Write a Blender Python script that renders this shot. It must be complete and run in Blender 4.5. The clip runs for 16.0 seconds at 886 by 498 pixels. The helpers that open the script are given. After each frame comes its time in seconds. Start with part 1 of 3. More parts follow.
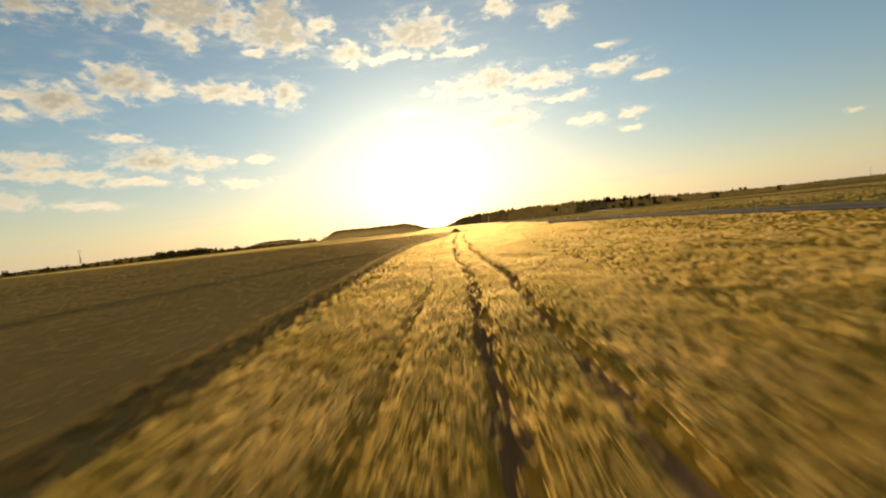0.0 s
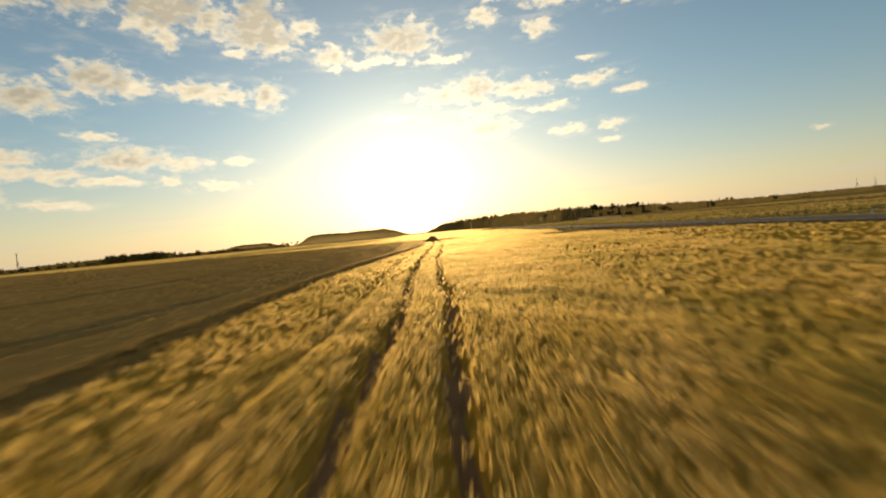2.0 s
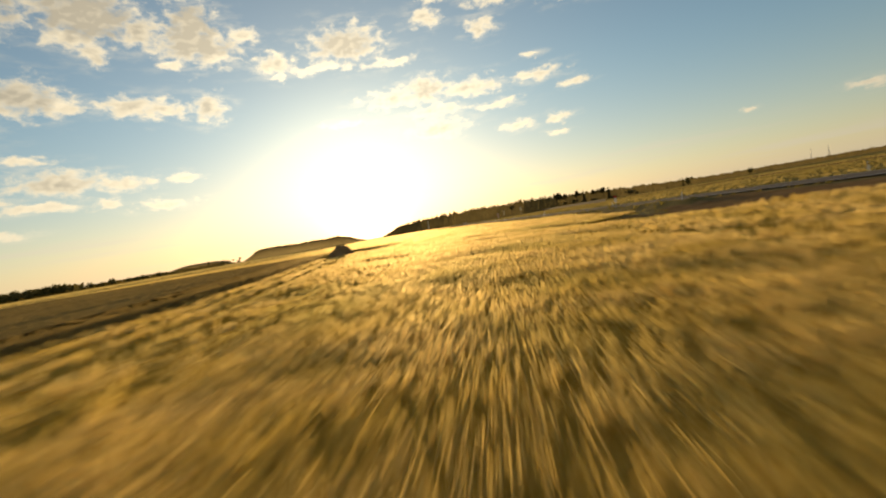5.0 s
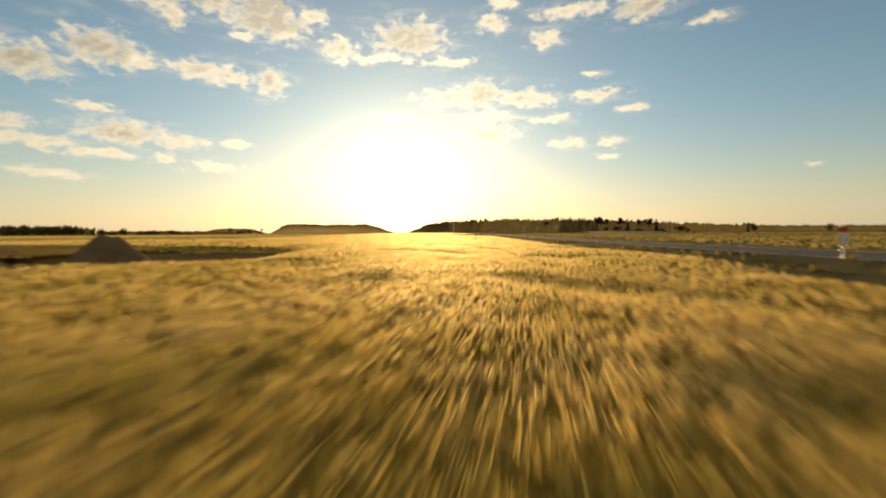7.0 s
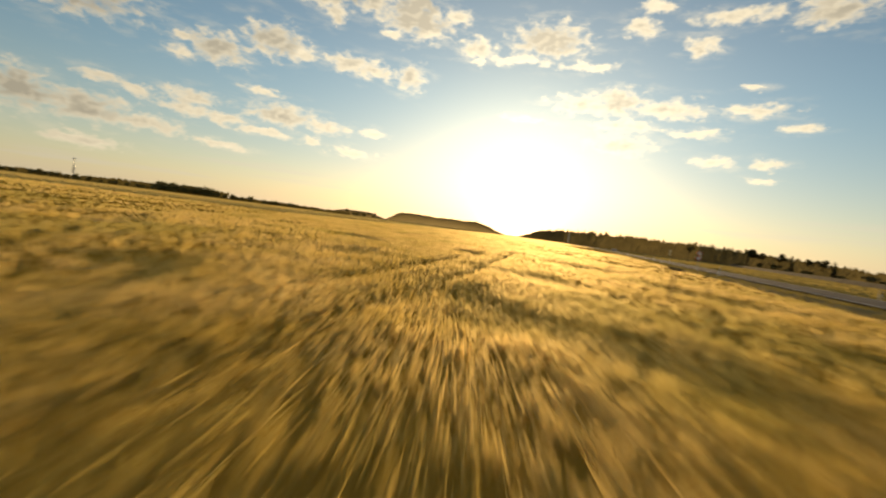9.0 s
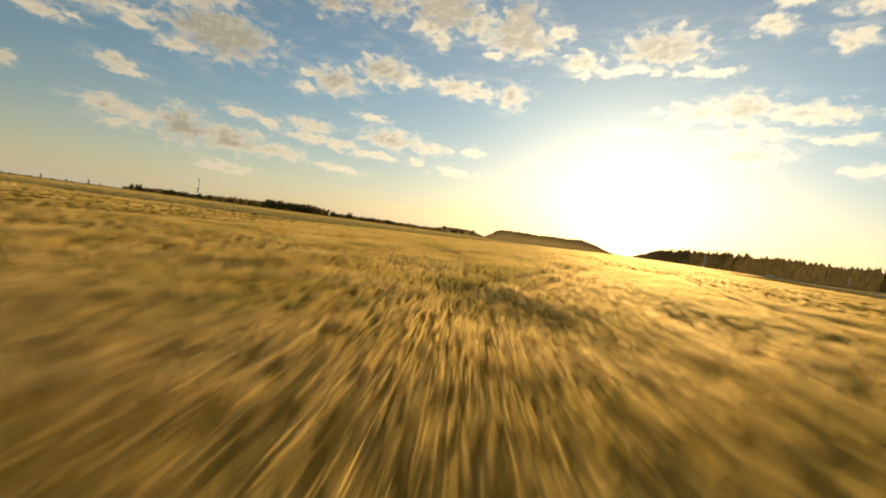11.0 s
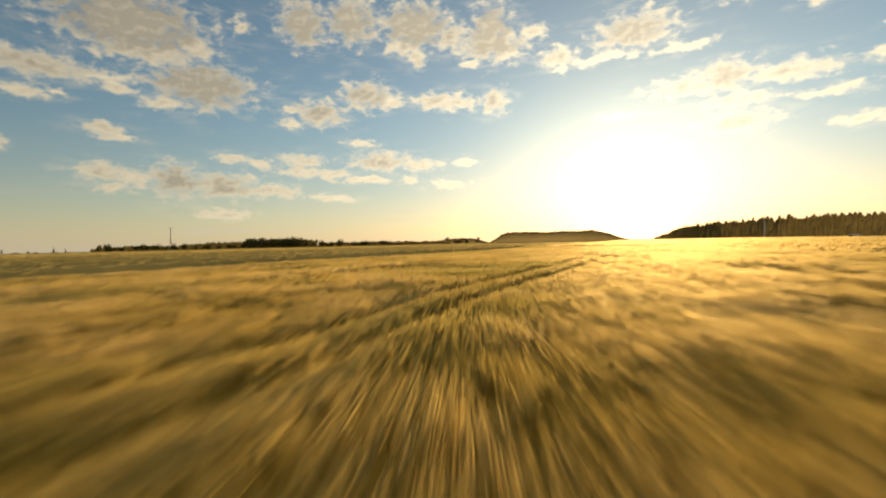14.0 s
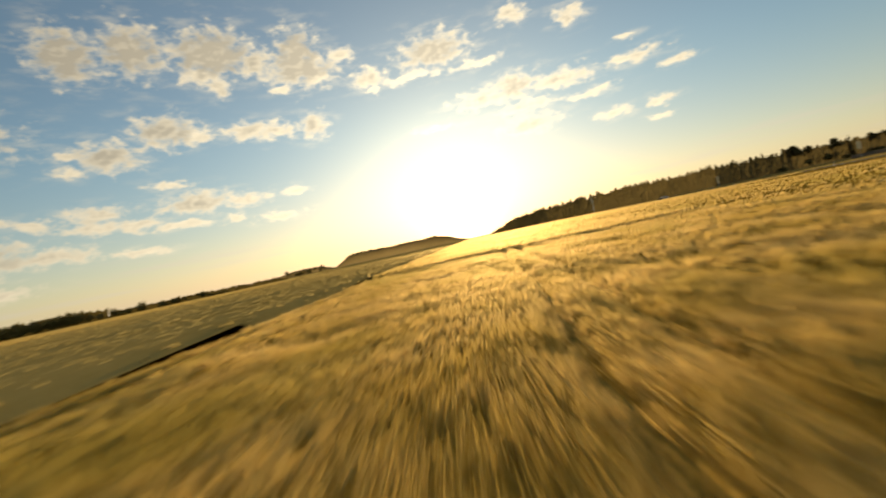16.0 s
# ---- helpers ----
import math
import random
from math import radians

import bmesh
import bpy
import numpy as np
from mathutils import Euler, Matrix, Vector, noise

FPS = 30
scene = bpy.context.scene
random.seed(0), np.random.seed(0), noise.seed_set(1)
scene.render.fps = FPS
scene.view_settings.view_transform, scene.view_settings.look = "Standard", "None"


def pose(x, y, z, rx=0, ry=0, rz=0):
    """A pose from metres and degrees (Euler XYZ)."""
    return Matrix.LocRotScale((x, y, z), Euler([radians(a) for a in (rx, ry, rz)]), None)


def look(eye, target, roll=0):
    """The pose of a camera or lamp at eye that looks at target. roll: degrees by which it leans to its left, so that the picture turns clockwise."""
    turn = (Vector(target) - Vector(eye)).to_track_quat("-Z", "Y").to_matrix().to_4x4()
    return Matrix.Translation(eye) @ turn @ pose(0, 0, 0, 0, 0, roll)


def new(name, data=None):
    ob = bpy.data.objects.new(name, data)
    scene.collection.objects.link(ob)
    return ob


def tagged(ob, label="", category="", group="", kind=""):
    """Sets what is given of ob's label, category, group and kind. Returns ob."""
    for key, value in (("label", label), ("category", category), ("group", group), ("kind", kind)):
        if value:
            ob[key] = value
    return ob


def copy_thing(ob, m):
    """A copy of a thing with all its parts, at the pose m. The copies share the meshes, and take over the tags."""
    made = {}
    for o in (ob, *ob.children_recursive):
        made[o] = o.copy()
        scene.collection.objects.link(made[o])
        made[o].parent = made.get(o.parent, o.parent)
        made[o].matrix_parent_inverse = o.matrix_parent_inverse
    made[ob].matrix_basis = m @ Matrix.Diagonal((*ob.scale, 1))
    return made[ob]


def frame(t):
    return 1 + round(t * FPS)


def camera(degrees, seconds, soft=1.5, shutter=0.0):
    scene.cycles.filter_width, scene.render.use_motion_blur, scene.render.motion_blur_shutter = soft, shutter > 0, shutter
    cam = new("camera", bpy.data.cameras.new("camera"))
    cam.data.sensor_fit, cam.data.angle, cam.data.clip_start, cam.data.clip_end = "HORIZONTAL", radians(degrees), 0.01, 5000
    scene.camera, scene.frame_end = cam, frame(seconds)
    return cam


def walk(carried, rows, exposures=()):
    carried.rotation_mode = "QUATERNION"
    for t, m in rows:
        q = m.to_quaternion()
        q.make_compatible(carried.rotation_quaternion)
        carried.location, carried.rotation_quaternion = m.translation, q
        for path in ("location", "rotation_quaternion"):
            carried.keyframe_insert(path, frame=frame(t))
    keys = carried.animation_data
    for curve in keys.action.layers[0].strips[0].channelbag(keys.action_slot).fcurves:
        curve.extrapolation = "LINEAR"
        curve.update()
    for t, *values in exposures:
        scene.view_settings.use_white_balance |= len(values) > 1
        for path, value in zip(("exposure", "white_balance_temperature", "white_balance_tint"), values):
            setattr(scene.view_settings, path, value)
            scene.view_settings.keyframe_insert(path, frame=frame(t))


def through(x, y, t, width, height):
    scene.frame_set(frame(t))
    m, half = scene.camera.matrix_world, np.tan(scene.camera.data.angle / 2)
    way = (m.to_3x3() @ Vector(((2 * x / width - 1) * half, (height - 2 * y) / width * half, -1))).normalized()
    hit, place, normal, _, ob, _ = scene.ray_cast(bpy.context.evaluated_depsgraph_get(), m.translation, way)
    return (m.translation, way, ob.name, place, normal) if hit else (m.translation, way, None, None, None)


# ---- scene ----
cam = camera(90.0, 16.0, soft=2.1, shutter=0.6)
# seconds, x, y, z, yaw, pitch, lean
PATH = [
    (0.0, 0.00, 0.00, 3.55, -1.01, -2.92, -6.44),
    (0.5, 0.73, 10.98, 3.60, -1.02, -2.86, -6.38),
    (1.0, 1.60, 21.94, 3.62, -1.58, -2.69, -6.04),
    (1.5, 2.60, 32.90, 3.60, -2.62, -2.50, -5.70),
    (2.0, 3.73, 43.84, 3.52, -3.52, -2.40, -5.53),
    (2.5, 5.00, 54.76, 3.45, -4.23, -2.38, -5.64),
    (3.0, 6.44, 65.67, 3.30, -5.15, -2.52, -6.86),
    (3.5, 8.10, 76.54, 3.00, -6.20, -2.71, -8.47),
    (4.0, 9.98, 87.38, 2.68, -7.06, -2.89, -9.58),
    (4.5, 12.18, 98.16, 2.42, -7.85, -3.01, -10.04),
    (5.0, 14.80, 108.84, 2.30, -8.47, -2.89, -9.89),
    (6.2, 23.74, 134.82, 2.20, -6.60, -2.47, -4.40),
    (7.5, 31.77, 161.07, 2.20, -2.74, -2.12, 2.12),
    (8.0, 33.36, 171.95, 2.20, 0.58, -2.32, 4.81),
    (8.5, 33.80, 182.94, 2.20, 4.63, -2.65, 6.37),
    (9.0, 33.17, 193.92, 2.20, 9.26, -2.89, 7.39),
    (9.5, 31.64, 204.81, 2.12, 13.96, -3.08, 8.00),
    (10.0, 29.25, 215.54, 2.10, 18.09, -2.72, 8.15),
    (11.2, 20.87, 241.72, 2.00, 22.60, -2.22, 7.40),
    (12.5, 10.91, 267.35, 1.85, 24.50, -1.78, 5.26),
    (13.0, 6.79, 277.55, 1.73, 24.70, -1.47, 3.75),
    (13.5, 2.66, 287.75, 1.70, 24.27, -1.19, 1.79),
    (14.0, -1.30, 298.01, 1.73, 23.07, -0.71, -1.32),
    (14.5, -4.89, 308.41, 1.80, 20.43, -0.45, -5.34),
    (15.0, -7.86, 319.00, 1.95, 15.56, -0.37, -8.31),
    (15.5, -9.84, 329.81, 2.10, 9.39, -0.45, -10.61),
    (16.0, -10.80, 340.77, 2.25, 3.40, -0.62, -12.30),
]

walk(cam, [(t, pose(x, y, z, 90 + p, 0, yaw) @ pose(0, 0, 0, 0, 0, r)) for t, x, y, z, yaw, p, r in PATH],
     exposures=[(0.0, 0.40, 7750, 11), (16.0, 0.40, 7750, 11)])

# ---- world and sun ----
SUN_EL, SUN_AZ = 3.8, 0.2
CLOUDS = []
CLOUDS += [(32.3, 18.3, 3.2, 1.5), (29.3, 17.7, 1.8, 0.6), (38.2, 16.1, 3.3, 1.3), (41.7, 14.7, 1.5, 0.5), (41.7, 16.3, 0.9, 0.5)]
CLOUDS += [(23.5, 17.8, 2.9, 0.9), (20.5, 17.5, 2.3, 0.9), (16.1, 17.4, 1.7, 1.3)]
CLOUDS += [(16.0, 23.7, 4.4, 1.6), (19.1, 21.8, 1.3, 0.5), (25.9, 22.6, 1.1, 1.0)]
CLOUDS += [(8.1, 21.8, 2.0, 1.1), (7.7, 20.3, 1.1, 0.4), (-0.7, 23.2, 4.3, 1.7), (2.8, 21.0, 4.3, 0.5), (-5.9, 20.7, 2.9, 0.5)]
CLOUDS += [(-11.1, 24.6, 1.8, 0.9), (-12.7, 26.6, 1.8, 0.6), (-20.6, 25.1, 3.8, 0.7), (-28.9, 24.5, 2.9, 1.2), (-17.7, 22.5, 1.7, 0.9), (-35.5, 22.0, 1.7, 0.4)]
CLOUDS += [(-5.4, 16.5, 3.3, 1.0), (-9.7, 16.9, 2.9, 1.4), (-15.3, 16.2, 3.9, 0.9), (-10.5, 14.3, 3.2, 0.8), (-18.2, 13.7, 2.8, 0.5), (-10.6, 12.2, 3.6, 1.0), (1.1, 14.4, 2.9, 0.4)]
CLOUDS += [(-23.6, 16.1, 2.7, 0.6), (-27.5, 14.2, 1.7, 0.4), (-20.6, 10.7, 1.9, 0.5), (-25.4, 10.6, 1.3, 0.5), (-25.2, 9.0, 1.2, 0.3), (-23.5, 18.2, 1.2, 0.3)]
CLOUDS += [(33.2, 12.7, 2.1, 0.4), (40.1, 10.3, 2.7, 0.8), (40.5, 9.0, 2.9, 0.6), (36.8, 8.9, 2.2, 0.6), (30.7, 10.6, 3.6, 1.1), (25.6, 10.2, 2.4, 0.8), (32.4, 8.2, 3.6, 0.4), (27.3, 8.2, 1.4, 0.5), (20.0, 10.4, 1.5, 0.5), (22.1, 7.6, 2.6, 0.5), (37.2, 6.0, 2.8, 0.4)]
CLOUDS += [(51.1, 17.9, 5.4, 2.1), (54.9, 15.7, 2.5, 0.6), (56.5, 20.5, 5.4, 1.1), (65.5, 17.5, 5.3, 1.1), (66.4, 15.0, 1.9, 0.5), (63.7, 15.4, 1.1, 0.3), (59.2, 16.7, 2.3, 0.5), (60.2, 12.3, 2.0, 0.7), (58.7, 11.7, 1.8, 0.4), (68.7, 10.2, 1.0, 0.6)]
CLOUDS += [(60.4, 8.1, 2.3, 0.9), (57.7, 7.6, 1.5, 0.7), (54.0, 7.6, 2.8, 1.6), (49.1, 7.2, 4.0, 1.3), (44.2, 6.8, 3.4, 0.7), (59.9, 6.4, 1.5, 0.5), (48.0, 10.5, 1.7, 0.5), (44.9, 9.8, 1.7, 0.5), (49.1, 4.0, 3.0, 0.5)]
CLOUDS += [(57.7, 22.9, 6.7, 2.8), (52.0, 21.8, 2.4, 1.0), (39.8, 25.5, 2.7, 2.1), (34.0, 26.2, 3.1, 2.1), (26.0, 25.9, 4.3, 2.3), (27.8, 23.8, 1.8, 0.9), (16.4, 25.0, 2.7, 2.5), (46.9, 24.4, 1.1, 0.8), (59.9, 17.3, 2.5, 0.4)]
CLOUDS += [(21.5, 24.8, 2.2, 1.3), (14.6, 22.7, 2.0, 0.7), (10.9, 24.7, 1.6, 0.8)]
CLOUDS += [(-53.7, 6.1, 1.5, 0.4), (-44.7, 6.5, 0.6, 0.2)]


def sun_way():
    e, a = radians(SUN_EL), radians(SUN_AZ)
    return Vector((-math.sin(a) * math.cos(e), math.cos(a) * math.cos(e), math.sin(e)))


class Nodes:
    """Short hand for node trees."""

    def __init__(self, tree):
        self.tree = tree

    def add(self, kind):
        return self.tree.nodes.new(kind)

    def put(self, socket, value):
        if isinstance(value, bpy.types.NodeSocket):
            self.tree.links.new(value, socket)
        elif value is not None:
            socket.default_value = value

    def math(self, op, a, b=None, c=None, clamp=False):
        n = self.add("ShaderNodeMath")
        n.operation, n.use_clamp = op, clamp
        for s, v in zip(n.inputs, (a, b, c)):
            self.put(s, v)
        return n.outputs[0]

    def vec(self, op, a, b=None):
        n = self.add("ShaderNodeVectorMath")
        n.operation = op
        self.put(n.inputs[0], a)
        self.put(n.inputs[1], b)
        return n.outputs["Value"] if op in ("LENGTH", "DOT_PRODUCT", "DISTANCE") else n.outputs["Vector"]

    def add_xyz(self, x, y, z):
        n = self.add("ShaderNodeCombineXYZ")
        for s, v in zip(n.inputs, (x, y, z)):
            self.put(s, v)
        return n.outputs[0]

    def mix(self, f, a, b, blend="MIX"):
        n = self.add("ShaderNodeMix")
        n.data_type, n.blend_type = "RGBA", blend
        self.put(n.inputs[0], f)
        self.put(n.inputs[6], (*a, 1) if isinstance(a, tuple) else a)
        self.put(n.inputs[7], (*b, 1) if isinstance(b, tuple) else b)
        return n.outputs[2]

    def ramp(self, v, lo, hi, a=0.0, b=1.0, smooth=True):
        n = self.add("ShaderNodeMapRange")
        n.interpolation_type = "SMOOTHSTEP" if smooth else "LINEAR"
        for s, x in zip(n.inputs, (v, lo, hi, a, b)):
            self.put(s, x)
        return n.outputs[0]

    def noise(self, vector, scale, detail=3.0, rough=0.55, distort=0.0):
        n = self.add("ShaderNodeTexNoise")
        self.put(n.inputs["Vector"], vector)
        for k, v in (("Scale", scale), ("Detail", detail), ("Roughness", rough), ("Distortion", distort)):
            self.put(n.inputs[k], v)
        return n.outputs["Fac"]

    def stretch(self, vector, s, r=(0, 0, 0)):
        n = self.add("ShaderNodeMapping")
        self.put(n.inputs[0], vector)
        n.inputs["Scale"].default_value = s
        n.inputs["Rotation"].default_value = r
        return n.outputs[0]


def make_world():
    w = bpy.data.worlds.new("sky")
    scene.world = w
    w.use_nodes = True
    w.node_tree.nodes.clear()
    n = Nodes(w.node_tree)
    d = n.vec("NORMALIZE", n.add("ShaderNodeTexCoord").outputs["Generated"])
    sky = n.add("ShaderNodeTexSky")
    sky.sky_type, sky.sun_disc, sky.altitude = "NISHITA", False, 450.0
    sky.sun_elevation, sky.sun_rotation = radians(SUN_EL + 2), radians(-SUN_AZ)
    sky.air_density, sky.dust_density, sky.ozone_density = 1.0, 0.5, 1.5
    sep = n.add("ShaderNodeSeparateXYZ")
    n.put(sep.inputs[0], d)
    x, y, z = sep.outputs
    az = n.math("MULTIPLY", n.math("ARCTAN2", n.math("MULTIPLY", x, -1.0), y), 57.2958)
    el = n.math("MULTIPLY", n.math("ARCSINE", z), 57.2958)
    comb = n.add("ShaderNodeCombineXYZ")
    n.put(comb.inputs[0], az)
    n.put(comb.inputs[1], el)
    # a little wander of the outlines
    w1 = n.add("ShaderNodeTexNoise")
    n.put(w1.inputs["Vector"], n.stretch(comb.outputs[0], (1, 1.9, 1)))
    for k, v in (("Scale", 0.42), ("Detail", 5.0), ("Roughness", 0.6)):
        n.put(w1.inputs[k], v)
    off = n.vec("MULTIPLY", n.vec("SUBTRACT", w1.outputs["Color"], (0.5, 0.5, 0.5)), (3.4, 1.7, 0.0))
    p = n.vec("ADD", comb.outputs[0], off)
    w2 = n.add("ShaderNodeTexNoise")
    n.put(w2.inputs["Vector"], n.stretch(comb.outputs[0], (1, 1.9, 1)))
    for k, v in (("Scale", 0.42), ("Detail", 1.0), ("Roughness", 0.4)):
        n.put(w2.inputs[k], v)
    calm = n.vec("ADD", comb.outputs[0], n.vec("MULTIPLY", n.vec("SUBTRACT", w2.outputs["Color"], (0.5, 0.5, 0.5)), (2.4, 0.9, 0.0)))
    body, thick = None, 0.0
    for a, e, ra, re in CLOUDS:
        q = n.vec("MULTIPLY", n.vec("SUBTRACT", p, (a, e, 0.0)), (1.0 / ra, 0.92 / re, 0.0))
        v = n.vec("LENGTH", q)
        body = v if body is None else n.math("SMOOTH_MIN", body, v, 0.35)
        # the larger a cloud, the thicker its middle
        deep = n.vec("LENGTH", n.vec("MULTIPLY", n.vec("SUBTRACT", calm, (a, e, 0.0)), (1.0 / ra, 0.92 / re, 0.0)))
        thick = n.math("SMOOTH_MAX", thick, n.math("MULTIPLY", n.math("SUBTRACT", 1.25, deep), re), 0.3)
    away = n.vec("ADD", comb.outputs[0], (0.35, 0.28, 0.0))
    fluff = n.noise(n.stretch(comb.outputs[0], (1, 1.6, 1)), 0.72, 8.0, 0.56, 0.2)
    mild = n.noise(n.stretch(comb.outputs[0], (1, 1.6, 1)), 0.72, 2.5, 0.5, 0.2)
    beyond = n.noise(n.stretch(away, (1, 1.6, 1)), 0.72, 2.5, 0.5, 0.2)
    edge = n.math("ADD", body, n.math("MULTIPLY", n.math("SUBTRACT", fluff, 0.5), n.ramp(body, 0.1, 0.85, 0.7, 2.9)))
    mask = n.ramp(edge, 1.42, 0.35)
    # thin torn veils round the bodies
    veil = n.math("MULTIPLY", n.ramp(body, 2.6, 0.9), n.ramp(n.noise(n.stretch(comb.outputs[0], (0.55, 1.9, 1)), 0.5, 6.0, 0.6), 0.45, 0.72))
    mask = n.math("MAXIMUM", mask, n.math("MULTIPLY", veil, 0.32))
    # angle from the sun
    s = sun_way()
    ang = n.math("MULTIPLY", n.math("ARCCOSINE", n.math("MINIMUM", n.vec("DOT_PRODUCT", d, tuple(s)), 0.99999)), 57.2958)
    glow = n.math("EXPONENT", n.math("MULTIPLY", n.math("POWER", n.math("DIVIDE", ang, 2.85), 2.0), -1.0))
    halo = n.math("ADD", n.math("MULTIPLY", n.math("EXPONENT", n.math("DIVIDE", ang, -7.5)), 2.4), n.math("EXPONENT", n.math("DIVIDE", ang, -22.0)))
    near = n.math("EXPONENT", n.math("DIVIDE", ang, -26.0))
    tone = n.mix(n.ramp(el, 1.0, 18.0), (SKY * 1.0, SKY * 0.99, SKY * 1.08), (SKY * 0.88, SKY * 1.11, SKY * 1.25))
    base = n.mix(1.0, sky.outputs[0], tone, "MULTIPLY")
    # thick bodies are grey inside, lit along the rims and the puffs that face the sun
    puff = n.ramp(n.math("SUBTRACT", mild, beyond), -0.16, 0.2)
    shade = n.ramp(n.math("MULTIPLY_ADD", n.math("SUBTRACT", 0.5, mild), 0.9, thick), 0.0, 1.75)
    shade = n.math("MULTIPLY", shade, n.math("MULTIPLY_ADD", puff, -0.3, 1.05), clamp=True)
    shade = n.math("MULTIPLY_ADD", n.math("MULTIPLY", puff, -0.12), 1.0, n.math("ADD", shade, 0.12), clamp=True)
    lit = n.mix(shade, (0.80, 0.755, 0.62), (0.385, 0.37, 0.315))
    lit = n.mix(1.0, lit, n.mix(near, (0.50, 0.50, 0.50), (2.0, 1.93, 1.78)), "MULTIPLY")
    cover = n.math("MULTIPLY", mask, 0.93)
    # bright clouds added behind and overhead, out of view, to fill shaded fronts
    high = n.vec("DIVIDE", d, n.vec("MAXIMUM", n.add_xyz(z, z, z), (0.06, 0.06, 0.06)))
    fill_clouds = n.ramp(n.noise(high, 0.9, 6.0, 0.6), 0.52, 0.62)
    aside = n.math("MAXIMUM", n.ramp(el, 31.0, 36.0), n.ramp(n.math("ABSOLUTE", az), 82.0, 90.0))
    fill_clouds = n.math("MULTIPLY", n.math("MULTIPLY", fill_clouds, aside), n.ramp(el, 1.0, 5.0))
    haze = n.math("EXPONENT", n.math("DIVIDE", n.math("ABSOLUTE", el), -3.8))
    base = n.mix(n.math("MULTIPLY", haze, 0.68), base, n.mix(near, (0.355, 0.375, 0.345), (0.64, 0.615, 0.53)))
    # thin level streaks low over the land
    thin = n.noise(n.stretch(comb.outputs[0], (0.045, 0.75, 1)), 1.0, 5.0, 0.55)
    thin = n.math("MULTIPLY", n.ramp(thin, 0.50, 0.68), n.math("MULTIPLY", n.ramp(el, 0.6, 1.6), n.ramp(el, 7.0, 4.0)))
    base = n.mix(n.math("MULTIPLY", thin, 0.42), base, n.mix(near, (0.33, 0.33, 0.30), (0.98, 0.90, 0.74)))
    base = n.mix(cover, base, lit)
    base = n.mix(n.math("MULTIPLY", fill_clouds, 0.9), base, (0.95, 0.82, 0.64))
    g = n.add("ShaderNodeVectorMath")
    g.operation = "SCALE"
    g.inputs[0].default_value = (1.0, 0.962, 0.865)
    n.put(g.inputs["Scale"], n.math("ADD", n.math("MULTIPLY", glow, GLOW), n.math("MULTIPLY", halo, HALO)))
    base = n.mix(1.0, base, g.outputs[0], "ADD")
    bg = n.add("ShaderNodeBackground")
    n.put(bg.inputs[0], base)
    out = n.add("ShaderNodeOutputWorld")
    n.put(out.inputs[0], bg.outputs[0])


SKY, GLOW, HALO = 0.094, 2.5, 0.14
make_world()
lamp = bpy.data.lights.new("sun", "SUN")
lamp.energy, lamp.angle, lamp.color = 4.4, radians(0.6), (1.0, 0.72, 0.37)
sun = new("sun", lamp)
sun.matrix_world = look((0, 0, 60), Vector((0, 0, 60)) - sun_way())


# ---- materials ----
def material(name):
    m = bpy.data.materials.new(name)
    m.use_nodes = True
    m.node_tree.nodes.clear()
    n = Nodes(m.node_tree)
    out = n.add("ShaderNodeOutputMaterial")
    return m, n, out


def place(n):
    return n.add("ShaderNodeNewGeometry").outputs["Position"]


def solid(name, dark, light, rough=0.8, scale=4.0, metal=0.0, bump=0.2, fine=40.0, spec=0.06, sheen=0.0, sheen_tint=(1, 1, 1), stretch=(1, 1, 1), object_space=False):
    m, n, out = material(name)
    at = n.add("ShaderNodeTexCoord").outputs["Object"] if object_space else place(n)
    at = n.stretch(at, stretch)
    big, small = n.noise(at, scale, 4.0), n.noise(at, fine, 4.0, 0.6)
    f = n.ramp(n.math("ADD", n.math("MULTIPLY", big, 0.6), n.math("MULTIPLY", small, 0.4)), 0.3, 0.7)
    b = n.add("ShaderNodeBsdfPrincipled")
    n.put(b.inputs["Base Color"], n.mix(f, dark, light))
    n.put(b.inputs["Roughness"], rough)
    n.put(b.inputs["Metallic"], metal)
    n.put(b.inputs["Specular IOR Level"], spec)
    if sheen:
        n.put(b.inputs["Sheen Weight"], sheen)
        n.put(b.inputs["Sheen Roughness"], 0.45)
        n.put(b.inputs["Sheen Tint"], (*sheen_tint, 1))
    if bump:
        k = n.add("ShaderNodeBump")
        n.put(k.inputs["Height"], small)
        n.put(k.inputs["Strength"], bump)
        n.put(k.inputs["Distance"], 0.05)
        n.put(b.inputs["Normal"], k.outputs[0])
    n.put(out.inputs[0], b.outputs[0])
    return m


